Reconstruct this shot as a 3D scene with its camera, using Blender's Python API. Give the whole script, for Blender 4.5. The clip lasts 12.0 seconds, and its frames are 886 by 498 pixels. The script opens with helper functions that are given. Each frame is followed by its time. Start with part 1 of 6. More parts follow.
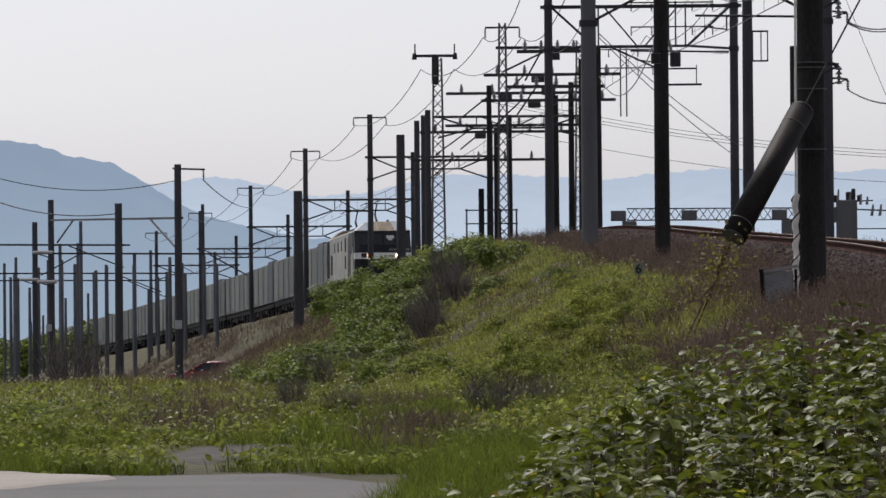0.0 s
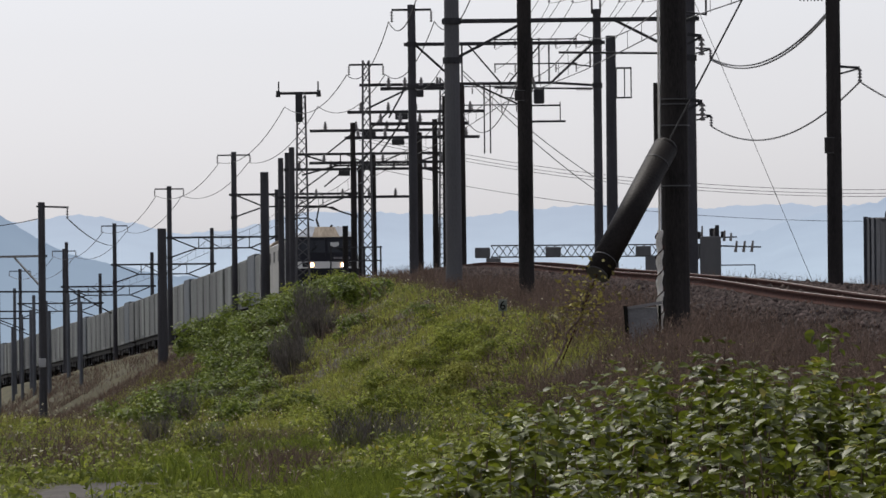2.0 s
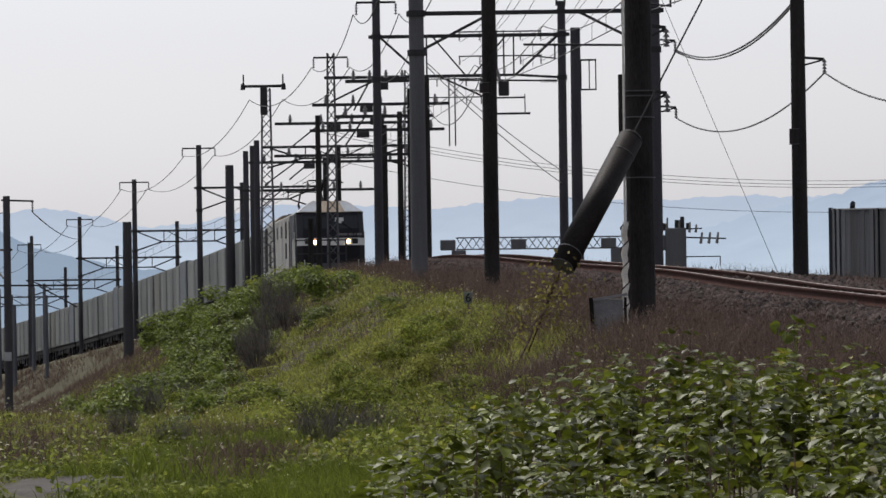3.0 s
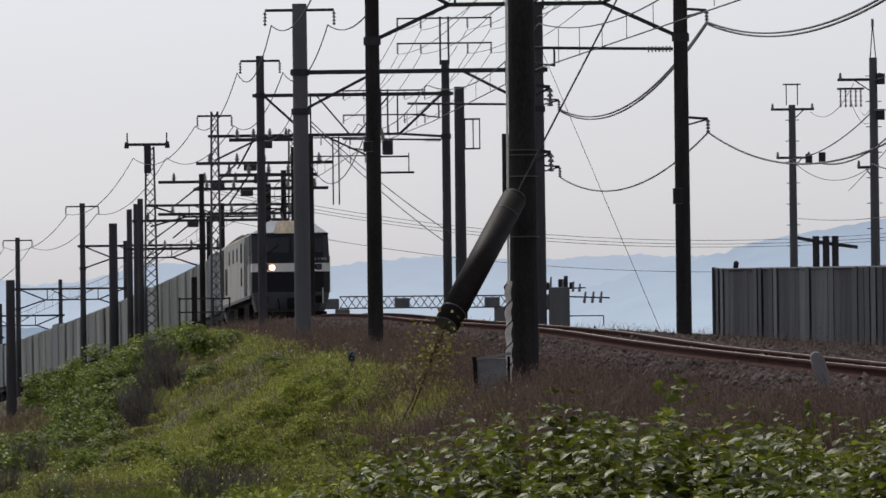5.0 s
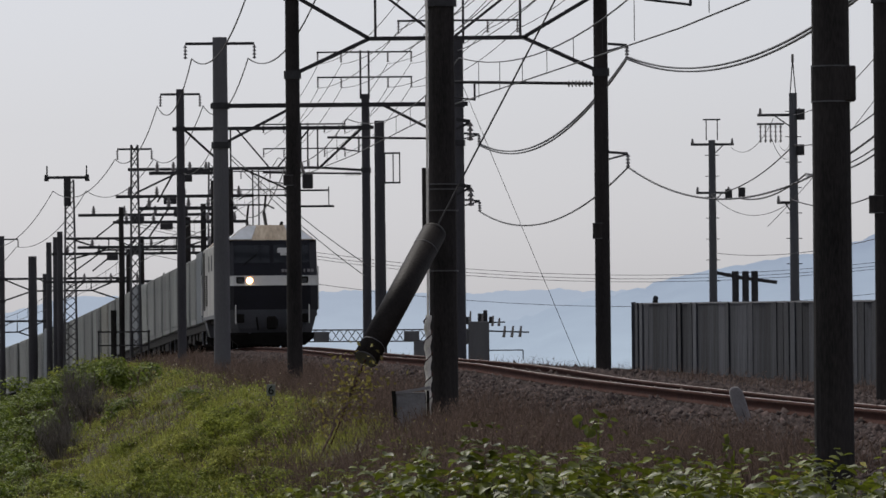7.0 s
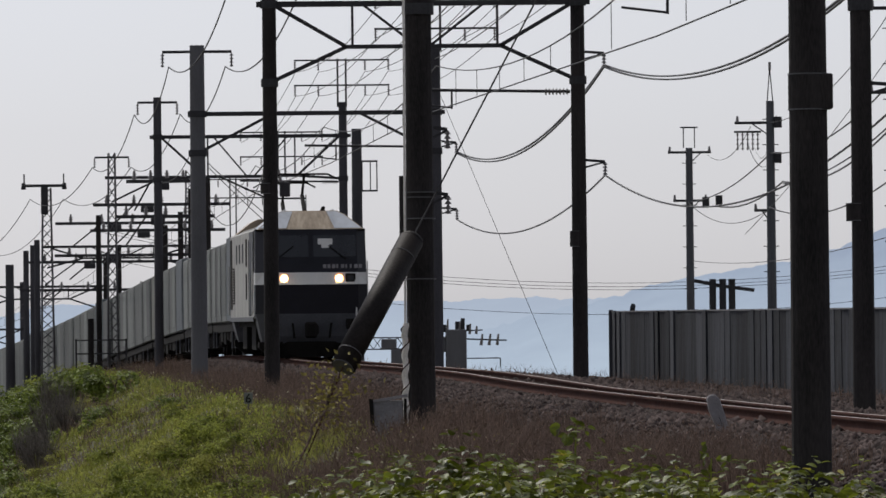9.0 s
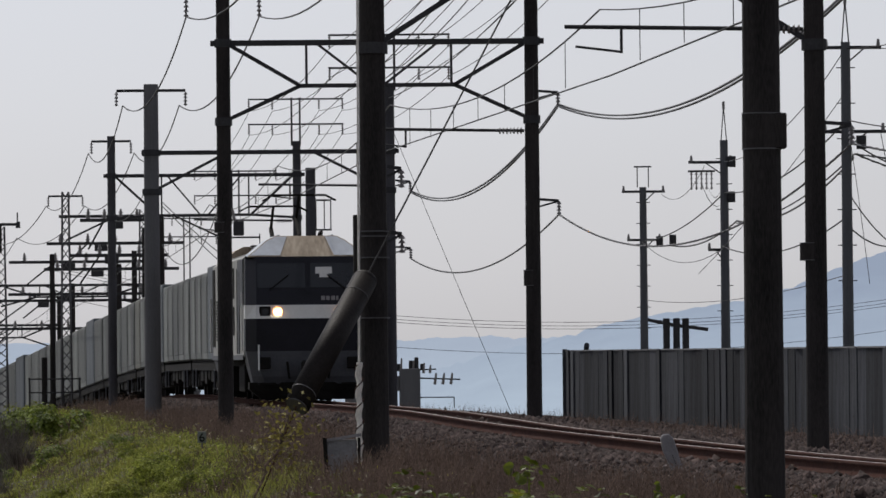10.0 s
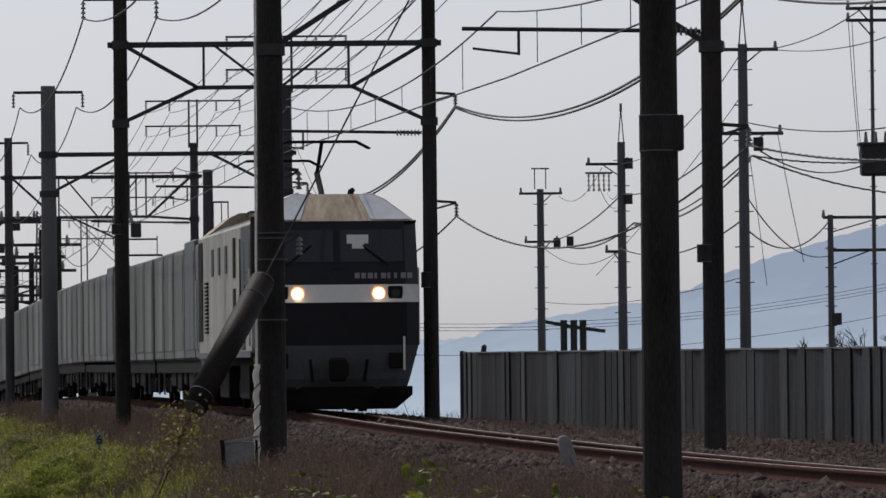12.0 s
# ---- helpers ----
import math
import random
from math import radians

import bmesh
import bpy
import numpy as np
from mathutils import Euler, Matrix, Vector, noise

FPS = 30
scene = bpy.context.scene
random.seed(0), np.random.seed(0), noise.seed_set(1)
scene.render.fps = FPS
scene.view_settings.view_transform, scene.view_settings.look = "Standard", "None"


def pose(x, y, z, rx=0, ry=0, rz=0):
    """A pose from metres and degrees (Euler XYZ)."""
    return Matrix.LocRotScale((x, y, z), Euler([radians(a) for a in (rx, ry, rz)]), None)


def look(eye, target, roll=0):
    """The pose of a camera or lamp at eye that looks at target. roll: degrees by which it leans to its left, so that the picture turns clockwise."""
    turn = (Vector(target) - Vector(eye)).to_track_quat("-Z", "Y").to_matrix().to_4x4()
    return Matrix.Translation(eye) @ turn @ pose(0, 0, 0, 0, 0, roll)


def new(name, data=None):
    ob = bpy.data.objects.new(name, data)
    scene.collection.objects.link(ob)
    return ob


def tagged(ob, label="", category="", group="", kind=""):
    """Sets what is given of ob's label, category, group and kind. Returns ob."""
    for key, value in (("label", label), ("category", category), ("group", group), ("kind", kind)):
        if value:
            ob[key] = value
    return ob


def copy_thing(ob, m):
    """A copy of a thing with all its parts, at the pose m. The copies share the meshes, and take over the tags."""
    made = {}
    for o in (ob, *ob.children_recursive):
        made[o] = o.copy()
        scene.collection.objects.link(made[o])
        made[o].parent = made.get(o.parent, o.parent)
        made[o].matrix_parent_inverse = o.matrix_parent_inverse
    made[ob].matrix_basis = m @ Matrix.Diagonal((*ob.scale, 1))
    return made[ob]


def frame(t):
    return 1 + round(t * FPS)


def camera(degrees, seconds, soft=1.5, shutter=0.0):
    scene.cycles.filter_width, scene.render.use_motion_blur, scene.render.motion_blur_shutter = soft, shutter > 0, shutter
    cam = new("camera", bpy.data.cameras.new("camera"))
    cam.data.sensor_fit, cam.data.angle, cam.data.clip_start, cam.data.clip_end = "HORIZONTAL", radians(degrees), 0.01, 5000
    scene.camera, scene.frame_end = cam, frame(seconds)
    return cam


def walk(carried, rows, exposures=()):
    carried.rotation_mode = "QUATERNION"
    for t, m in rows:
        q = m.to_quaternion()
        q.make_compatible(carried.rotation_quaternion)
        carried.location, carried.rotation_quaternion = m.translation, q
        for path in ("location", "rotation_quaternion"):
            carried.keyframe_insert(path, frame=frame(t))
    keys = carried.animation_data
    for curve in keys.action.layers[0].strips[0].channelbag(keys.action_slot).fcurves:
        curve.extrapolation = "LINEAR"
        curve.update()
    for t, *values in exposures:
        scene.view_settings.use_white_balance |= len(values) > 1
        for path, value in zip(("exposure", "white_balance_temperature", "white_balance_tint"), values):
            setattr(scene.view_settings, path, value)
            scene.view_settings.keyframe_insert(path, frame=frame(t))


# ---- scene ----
cam = camera(7.51, 12.0, soft=1.55)
EYE = (0.0, 0.0, 1.6)
# seconds, heading to the right, tilt up, lean to the right (degrees)
HELD = [
    (0.0, -2.3678, 0.1442, 0.4659), (0.2, -2.0280, 0.2700, 0.4900), (0.4, -2.0150, 0.3900, 0.5100), (0.5, -1.9980, 0.3487, 0.5190), (0.8, -1.9500, 0.2900, 0.5350), (1.0, -1.8637, 0.4464, 0.5461), (1.5, -1.4356, 0.2894, 0.4365),
    (2.0, -1.2118, 0.4490, 0.6092), (2.5, -1.2099, 0.5144, 0.5572), (2.7, -1.0398, 0.3811, 0.7490), (4.3, -0.3276, 0.4137, 0.4411),
    (4.5, -0.2339, 0.6474, 0.4326), (5.0, 0.0760, 0.8680, 0.7007), (5.5, 0.0003, 0.9492, 0.7195), (6.0, 0.3402, 1.1504, 0.6164),
    (6.5, 0.4655, 1.1917, 0.6461), (7.0, 0.7607, 1.1498, 0.5349), (7.2, 0.8444, 1.0894, 0.7686), (9.0, 0.9544, 1.2161, 0.5776),
    (9.5, 1.0195, 1.1661, 0.4135), (10.0, 1.3495, 1.5441, 0.5407), (10.5, 1.4496, 1.4087, 0.5221), (11.0, 1.7375, 1.6997, 0.4316),
    (11.5, 1.9199, 1.5139, 0.8034), (12.0, 2.2206, 1.5513, 0.5779),
]
walk(cam, [(t, pose(*EYE, 90 + up, 0, -turn) @ pose(0, 0, 0, 0, 0, -lean)) for t, turn, up, lean in HELD],
     exposures=[(0.0, 0.27), (2.5, 0.27), (4.5, 0.22), (5.5, 0.10), (6.5, 0.03), (7.2, 0.0), (9.0, 0.08), (9.5, 0.03), (10.5, -0.03), (11.5, -0.16), (12.0, -0.06)])

# ---- light ----
SUN_EL, SUN_AZ = 54.0, -30.0      # height, and heading from straight ahead (to the left)
world = bpy.data.worlds.new("sky")
scene.world = world
world.use_nodes = True
wn = world.node_tree
sky = wn.nodes.new("ShaderNodeTexSky")
sky.sky_type = "NISHITA"
sky.sun_disc = False
sky.sun_elevation, sky.sun_rotation = radians(SUN_EL), radians(SUN_AZ)
sky.air_density, sky.dust_density, sky.ozone_density = 1.0, 1.2, 2.0
back = wn.nodes["Background"]
back.inputs["Strength"].default_value = 0.104
pale = wn.nodes.new("ShaderNodeHueSaturation")      # thin bright overcast washes the blue and the yellow out
pale.inputs["Saturation"].default_value = 0.22
cool = wn.nodes.new("ShaderNodeMix")
cool.data_type, cool.blend_type = "RGBA", "MULTIPLY"
cool.inputs["Factor"].default_value = 1.0
cool.inputs["B"].default_value = (0.975, 0.978, 1.06, 1)
wn.links.new(sky.outputs["Color"], pale.inputs["Color"])
wn.links.new(pale.outputs["Color"], cool.inputs["A"])
wn.links.new(cool.outputs["Result"], back.inputs["Color"])
sun = new("sun", bpy.data.lights.new("sun", "SUN"))
sun.data.energy, sun.data.angle, sun.data.color = 2.4, radians(0.6), (1.0, 0.95, 0.88)
a, e = radians(SUN_AZ), radians(SUN_EL)
sun.matrix_world = look((0, 0, 60), (-math.sin(a) * math.cos(e) * 50, -math.cos(a) * math.cos(e) * 50, 60 - math.sin(e) * 50))


# ---- materials ----
def mat(name, base, rough=0.8, metal=0.0, spread=0.25, scale=4.0, fine=40.0, bump=0.2, tint=None, island=False, spec=0.5, stretch=(1, 1, 1)):
    """A surface with stains at a large scale, grain at a small one, and relief."""
    m = bpy.data.materials.new(name)
    m.use_nodes = True
    nt = m.node_tree
    b = nt.nodes["Principled BSDF"]
    b.inputs["Roughness"].default_value, b.inputs["Metallic"].default_value = rough, metal
    b.inputs["Specular IOR Level"].default_value = spec
    tc = nt.nodes.new("ShaderNodeTexCoord")
    mp = nt.nodes.new("ShaderNodeMapping")
    mp.inputs["Scale"].default_value = stretch
    nt.links.new(tc.outputs["Object"], mp.inputs["Vector"])
    big, small = nt.nodes.new("ShaderNodeTexNoise"), nt.nodes.new("ShaderNodeTexNoise")
    big.inputs["Scale"].default_value, small.inputs["Scale"].default_value = scale, fine
    big.inputs["Detail"].default_value = 6
    for n in (big, small):
        nt.links.new(mp.outputs["Vector"], n.inputs["Vector"])
    mixf = nt.nodes.new("ShaderNodeMix")
    mixf.inputs["Factor"].default_value = 0.4
    nt.links.new(big.outputs["Fac"], mixf.inputs["A"])
    nt.links.new(small.outputs["Fac"], mixf.inputs["B"])
    ramp = nt.nodes.new("ShaderNodeValToRGB")
    lo = tuple(c * (1 - spread) for c in base)
    hi = tuple(min(1, c * (1 + spread)) for c in (tint or base))
    ramp.color_ramp.elements[0].position, ramp.color_ramp.elements[1].position = 0.33, 0.67
    ramp.color_ramp.elements[0].color, ramp.color_ramp.elements[1].color = (*lo, 1), (*hi, 1)
    nt.links.new(mixf.outputs["Result"], ramp.inputs["Fac"])
    colour = ramp.outputs["Color"]
    if island:
        geo, hsv = nt.nodes.new("ShaderNodeNewGeometry"), nt.nodes.new("ShaderNodeHueSaturation")
        rng = nt.nodes.new("ShaderNodeMapRange")
        rng.inputs["To Min"].default_value, rng.inputs["To Max"].default_value = 0.55, 1.45
        nt.links.new(geo.outputs["Random Per Island"], rng.inputs["Value"])
        nt.links.new(rng.outputs["Result"], hsv.inputs["Value"])
        nt.links.new(colour, hsv.inputs["Color"])
        colour = hsv.outputs["Color"]
    nt.links.new(colour, b.inputs["Base Color"])
    if bump:
        bp = nt.nodes.new("ShaderNodeBump")
        bp.inputs["Strength"].default_value, bp.inputs["Distance"].default_value = bump, 0.02
        nt.links.new(small.outputs["Fac"], bp.inputs["Height"])
        nt.links.new(bp.outputs["Normal"], b.inputs["Normal"])
    return m


def vary(m, lo, hi):
    """Each object of this material gets a shade of its own."""
    nt = m.node_tree
    b = nt.nodes["Principled BSDF"]
    src = b.inputs["Base Color"].links[0].from_socket
    info, rng, hsv = nt.nodes.new("ShaderNodeObjectInfo"), nt.nodes.new("ShaderNodeMapRange"), nt.nodes.new("ShaderNodeHueSaturation")
    rng.inputs["To Min"].default_value, rng.inputs["To Max"].default_value = lo, hi
    nt.links.new(info.outputs["Random"], rng.inputs["Value"])
    nt.links.new(rng.outputs["Result"], hsv.inputs["Value"])
    nt.links.new(src, hsv.inputs["Color"])
    nt.links.new(hsv.outputs["Color"], b.inputs["Base Color"])
    return m


def glow(name, colour, strength):
    m = bpy.data.materials.new(name)
    m.use_nodes = True
    b = m.node_tree.nodes["Principled BSDF"]
    b.inputs["Base Color"].default_value = (*colour, 1)
    b.inputs["Emission Color"].default_value = (*colour, 1)
    b.inputs["Emission Strength"].default_value = strength
    return m


def leafy(name, base, tint, rough=0.45, spec=0.5, through_light=0.25):
    """Leaves: glossy, a little light comes through, each leaf a shade of its own."""
    m = mat(name, base, rough, 0, 0.3, 1.5, 12.0, 0.0, tint, True, spec)
    nt = m.node_tree
    b, out = nt.nodes["Principled BSDF"], nt.nodes["Material Output"]
    tr, mx = nt.nodes.new("ShaderNodeBsdfTranslucent"), nt.nodes.new("ShaderNodeMixShader")
    mx.inputs["Fac"].default_value = through_light
    nt.links.new(b.inputs["Base Color"].links[0].from_socket, tr.inputs["Color"])
    nt.links.new(b.outputs["BSDF"], mx.inputs[1])
    nt.links.new(tr.outputs["BSDF"], mx.inputs[2])
    nt.links.new(mx.outputs["Shader"], out.inputs["Surface"])
    return m


M_SOIL = mat("soil", (0.060, 0.048, 0.030), 0.95, 0, 0.4, 0.25, 6.0, 0.6, (0.070, 0.066, 0.032), spec=0.2)
M_ROAD = mat("asphalt", (0.105, 0.098, 0.094), 0.9, 0, 0.25, 0.6, 30.0, 0.4)
M_WORN = mat("worn_earth", (0.085, 0.076, 0.068), 0.95, 0, 0.3, 1.5, 18.0, 0.5, spec=0.15)
M_APRON = mat("dusty_concrete", (0.30, 0.265, 0.235), 0.95, 0, 0.2, 0.8, 20.0, 0.3)
M_BALLAST = mat("ballast", (0.034, 0.024, 0.021), 0.95, 0, 0.45, 1.0, 14.0, 0.8, (0.048, 0.035, 0.031), spec=0.2)
M_STONE = mat("ballast_stone", (0.024, 0.017, 0.016), 0.95, 0, 0.4, 3.0, 30.0, 0.3, (0.068, 0.050, 0.046), True, 0.2)
M_RUST = mat("rusty_steel", (0.050, 0.022, 0.016), 0.9, 0.0, 0.35, 6.0, 40.0, 0.2, spec=0.06)
M_BRIGHT = mat("worn_rail_steel", (0.30, 0.24, 0.21), 0.5, 0.7, 0.2, 5.0, 40.0, 0.05)
M_SLEEPER = mat("sleeper_concrete", (0.075, 0.060, 0.052), 0.95, 0, 0.3, 3.0, 30.0, 0.3)
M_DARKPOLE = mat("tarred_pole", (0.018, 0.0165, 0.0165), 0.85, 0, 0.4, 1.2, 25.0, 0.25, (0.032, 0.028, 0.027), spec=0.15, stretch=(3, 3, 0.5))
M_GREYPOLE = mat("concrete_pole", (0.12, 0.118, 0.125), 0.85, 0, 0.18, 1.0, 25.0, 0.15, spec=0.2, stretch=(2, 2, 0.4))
# paler copy of the dark pole; distance haze is put into its colour
M_FARPOLE = mat("hazed_dark_pole", (0.062, 0.060, 0.066), 0.85, 0, 0.3, 1.2, 25.0, 0.2, spec=0.2, stretch=(3, 3, 0.5))
# concrete of the far yard, made lighter and bluer to paint in haze
M_YARD = mat("yard_concrete_hazed", (0.11, 0.115, 0.13), 0.85, 0, 0.25, 1.2, 25.0, 0.2, spec=0.2, stretch=(3, 3, 0.5))
M_STEEL = mat("painted_steel", (0.040, 0.039, 0.042), 0.7, 0.1, 0.3, 2.0, 25.0, 0.1, spec=0.25)
M_GALV = mat("galvanised_steel", (0.085, 0.083, 0.088), 0.6, 0.3, 0.25, 2.0, 25.0, 0.1)
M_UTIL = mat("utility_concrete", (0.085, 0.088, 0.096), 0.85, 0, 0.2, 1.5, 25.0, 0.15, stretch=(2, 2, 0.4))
M_MARKPAINT = mat("pale_lamp_paint", (0.35, 0.35, 0.36), 0.5, 0, 0.15, 4.0, 30.0, 0.05)
M_WIRE = mat("wire", (0.030, 0.028, 0.028), 0.6, 0.2, 0.2, 2.0, 20.0, 0.0)
M_CABLE = mat("insulated_cable", (0.05, 0.048, 0.048), 0.5, 0.0, 0.2, 2.0, 20.0, 0.0)
M_PORC = mat("porcelain", (0.14, 0.125, 0.12), 0.3, 0, 0.2, 6.0, 30.0, 0.0)
M_FENCE = mat("weathered_fence", (0.024, 0.025, 0.029), 0.9, 0, 0.45, 1.1, 20.0, 0.2, (0.044, 0.047, 0.054), spec=0.15, stretch=(3, 3, 0.4))
M_FENCEL = mat("pale_fence", (0.074, 0.078, 0.088), 0.9, 0, 0.25, 1.1, 20.0, 0.2, spec=0.15, stretch=(3, 3, 0.4))
M_CREAM = mat("cream_paint", (0.22, 0.215, 0.195), 0.55, 0, 0.25, 0.9, 20.0, 0.04, (0.33, 0.32, 0.29), stretch=(1.6, 1.6, 0.25))
M_WHITE = mat("white_paint", (0.62, 0.61, 0.58), 0.45, 0, 0.08, 1.0, 20.0, 0.03)
M_NAVY = mat("navy_paint", (0.009, 0.009, 0.014), 0.5, 0, 0.3, 1.5, 20.0, 0.03, spec=0.25)
M_GREYPAINT = mat("grey_skirt_paint", (0.075, 0.078, 0.088), 0.65, 0, 0.25, 1.5, 20.0, 0.05)
M_ROOF = mat("dusty_roof", (0.225, 0.165, 0.105), 0.6, 0, 0.2, 0.9, 6.0, 0.03, (0.36, 0.29, 0.21), stretch=(2.5, 0.7, 1))
M_ROOFD = mat("sooty_roof", (0.075, 0.070, 0.066), 0.75, 0, 0.3, 0.8, 12.0, 0.05)
M_ROOFSIDE = mat("pale_roof_tone", (0.46, 0.49, 0.53), 0.5, 0, 0.15, 0.9, 6.0, 0.03)
# brake-dust black; also stands in for shade in gaps, recesses and undersides
M_UNDER = mat("brake_dust_and_shade_black", (0.011, 0.010, 0.009), 0.9, 0.0, 0.3, 3.0, 25.0, 0.1, spec=0.12)
M_GLASS = mat("dark_glass", (0.012, 0.014, 0.018), 0.08, 0, 0.1, 1.0, 10.0, 0.0)
M_SIDEGLASS = mat("dusty_side_glass", (0.05, 0.052, 0.055), 0.55, 0, 0.2, 1.0, 10.0, 0.0, spec=0.2)
M_BOX = mat("container_paint", (0.080, 0.088, 0.083), 0.65, 0, 0.3, 0.5, 15.0, 0.04, (0.122, 0.128, 0.118), stretch=(1, 1, 0.4))
vary(M_BOX, 0.5, 1.35)
vary(M_FENCE, 0.55, 1.45)
M_BOXD = mat("container_paint_slate", (0.068, 0.080, 0.090), 0.6, 0, 0.18, 0.7, 15.0, 0.04, stretch=(1, 1, 0.4))
M_BOXB = mat("container_paint_olive", (0.105, 0.103, 0.080), 0.6, 0, 0.18, 0.7, 15.0, 0.04, stretch=(1, 1, 0.4))
# emissive rim that paints the warm halo round each headlight
M_LAMPRIM = glow("headlight_halo_glow", (1.0, 0.42, 0.16), 1.6)
M_LAMP = glow("headlight_glow", (1.0, 0.78, 0.50), 22.0)
M_LEAF = leafy("broad_leaf", (0.008, 0.014, 0.002), (0.140, 0.165, 0.018), 0.46, 0.26, 0.36)
M_BRAMBLE = leafy("bramble_leaf", (0.080, 0.110, 0.016), (0.260, 0.285, 0.052), 0.65, 0.15, 0.4)
M_GRASS = leafy("grass_blade", (0.170, 0.194, 0.034), (0.275, 0.275, 0.072), 0.75, 0.1, 0.45)
M_STRAW = leafy("dry_stalk", (0.086, 0.058, 0.047), (0.155, 0.112, 0.090), 0.85, 0.1, 0.25)
M_TWIG = leafy("grey_twig", (0.13, 0.115, 0.10), (0.18, 0.16, 0.14), 0.85, 0.1, 0.1)
M_VINELEAF = leafy("vine_leaf", (0.15, 0.115, 0.035), (0.26, 0.23, 0.055), 0.6, 0.2, 0.3)
M_LUSH = leafy("lush_grass", (0.085, 0.118, 0.015), (0.150, 0.180, 0.028), 0.7, 0.1, 0.4)
M_DEEP = leafy("deep_bramble_leaf", (0.070, 0.108, 0.016), (0.165, 0.205, 0.036), 0.55, 0.25, 0.38)
M_PALE = leafy("pale_seed", (0.34, 0.32, 0.22), (0.42, 0.38, 0.26), 0.7, 0.3, 0.3)
M_YELLOW = leafy("yellow_leaf", (0.26, 0.24, 0.03), (0.30, 0.26, 0.04), 0.5, 0.4, 0.4)


# ---- building helpers ----
def link(name, me, material, parent=None, label=""):
    ob = new(name, me)
    me.materials.append(material)
    if parent is not None:
        ob.parent = parent
    if label:
        ob["label"] = label
    return ob


def part(name, bm, material, parent=None, label="", smooth=False):
    me = bpy.data.meshes.new(name)
    bm.to_mesh(me)
    bm.free()
    if smooth:
        me.polygons.foreach_set("use_smooth", [True] * len(me.polygons))
    return link(name, me, material, parent, label)


def thing(name, at=(0, 0, 0), label="", category="", group="", kind=""):
    ob = new(name)
    ob.location = at
    ob.empty_display_size = 0.1
    return tagged(ob, label, category, group, kind)


def box(bm, lo, hi, bevel=0.0):
    c = [(lo[i] + hi[i]) / 2 for i in range(3)]
    s = [max(1e-4, hi[i] - lo[i]) for i in range(3)]
    g = bmesh.ops.create_cube(bm, size=1, matrix=Matrix.Translation(c) @ Matrix.Diagonal((*s, 1)))
    if bevel:
        es = list({e for v in g["verts"] for e in v.link_edges})
        bmesh.ops.bevel(bm, geom=es, offset=bevel, segments=1, affect="EDGES", profile=0.5)
    return bm


def rod(bm, p, q, r0, r1=None, n=8):
    """A round bar from p to q."""
    p, q = Vector(p), Vector(q)
    d = q - p
    m = Matrix.Translation((p + q) / 2) @ d.to_track_quat("Z", "Y").to_matrix().to_4x4()
    bmesh.ops.create_cone(bm, cap_ends=True, segments=n, radius1=r0, radius2=r0 if r1 is None else r1, depth=d.length, matrix=m)
    return bm


def bar(bm, p, q, w, h=None):
    """A square bar from p to q."""
    p, q = Vector(p), Vector(q)
    d = q - p
    m = Matrix.Translation((p + q) / 2) @ d.to_track_quat("Y", "Z").to_matrix().to_4x4() @ Matrix.Diagonal((w, d.length, h or w, 1))
    bmesh.ops.create_cube(bm, size=1, matrix=m)
    return bm


def prism(bm, outline, y0, y1):
    """An outline in x and z drawn out from y0 to y1."""
    a = [bm.verts.new((x, y0, z)) for x, z in outline]
    b = [bm.verts.new((x, y1, z)) for x, z in outline]
    bm.faces.new(a)
    bm.faces.new(b[::-1])
    for i in range(len(a)):
        j = (i + 1) % len(a)
        bm.faces.new((a[j], a[i], b[i], b[j]))
    bmesh.ops.recalc_face_normals(bm, faces=bm.faces[:])
    return bm


def B():
    return bmesh.new()


def raw(name, verts, faces, material, label="", category="", kind="stuff", smooth=False):
    """One mesh from arrays of corners; faces is an array of rows of equal length."""
    verts, faces = np.asarray(verts, np.float32), np.asarray(faces, np.int32)
    me = bpy.data.meshes.new(name)
    me.vertices.add(len(verts))
    me.vertices.foreach_set("co", verts.ravel())
    k = faces.shape[1]
    me.loops.add(faces.size)
    me.loops.foreach_set("vertex_index", faces.ravel())
    me.polygons.add(len(faces))
    me.polygons.foreach_set("loop_start", np.arange(len(faces), dtype=np.int32) * k)
    me.polygons.foreach_set("loop_total", np.full(len(faces), k, np.int32))
    if smooth:
        me.polygons.foreach_set("use_smooth", np.ones(len(faces), bool))
    me.update(calc_edges=True)
    return tagged(link(name, me, material), label, category, "", kind)


# ---- the line of the track ----
_YS = np.array([20, 45, 63, 80, 95, 108, 121, 140, 169, 195, 217, 227, 245, 265, 303, 323, 351, 390, 435, 490, 545, 700, 900], float)
_XS = np.array([9.3, 7.75, 6.57, 5.46, 4.49, 3.60, 2.80, 1.72, 0.02, -1.38, -2.60, -3.22, -4.50, -6.23, -10.60, -13.32, -17.55, -23.2, -29.6, -37.9, -46.3, -70.5, -102.0])
_ZS = np.array([1.0, 1.12, 1.21, 1.38, 1.57, 1.74, 1.98, 2.15, 2.41, 2.70, 2.87, 2.89, 2.83, 2.60, 1.58, 0.95, 0.05, -1.00, -2.2, -3.6, -5.0, -8.9, -14.0])
_GY = np.arange(0.0, 900.0, 1.0)


def _smooth(v, n):
    k = np.hanning(n)
    return np.convolve(np.pad(v, n // 2, mode="reflect", reflect_type="odd"), k / k.sum(), mode="valid")[:len(v)]


_GX, _GZ = _smooth(np.interp(_GY, _YS, _XS), 31), _smooth(np.interp(_GY, _YS, _ZS), 31)
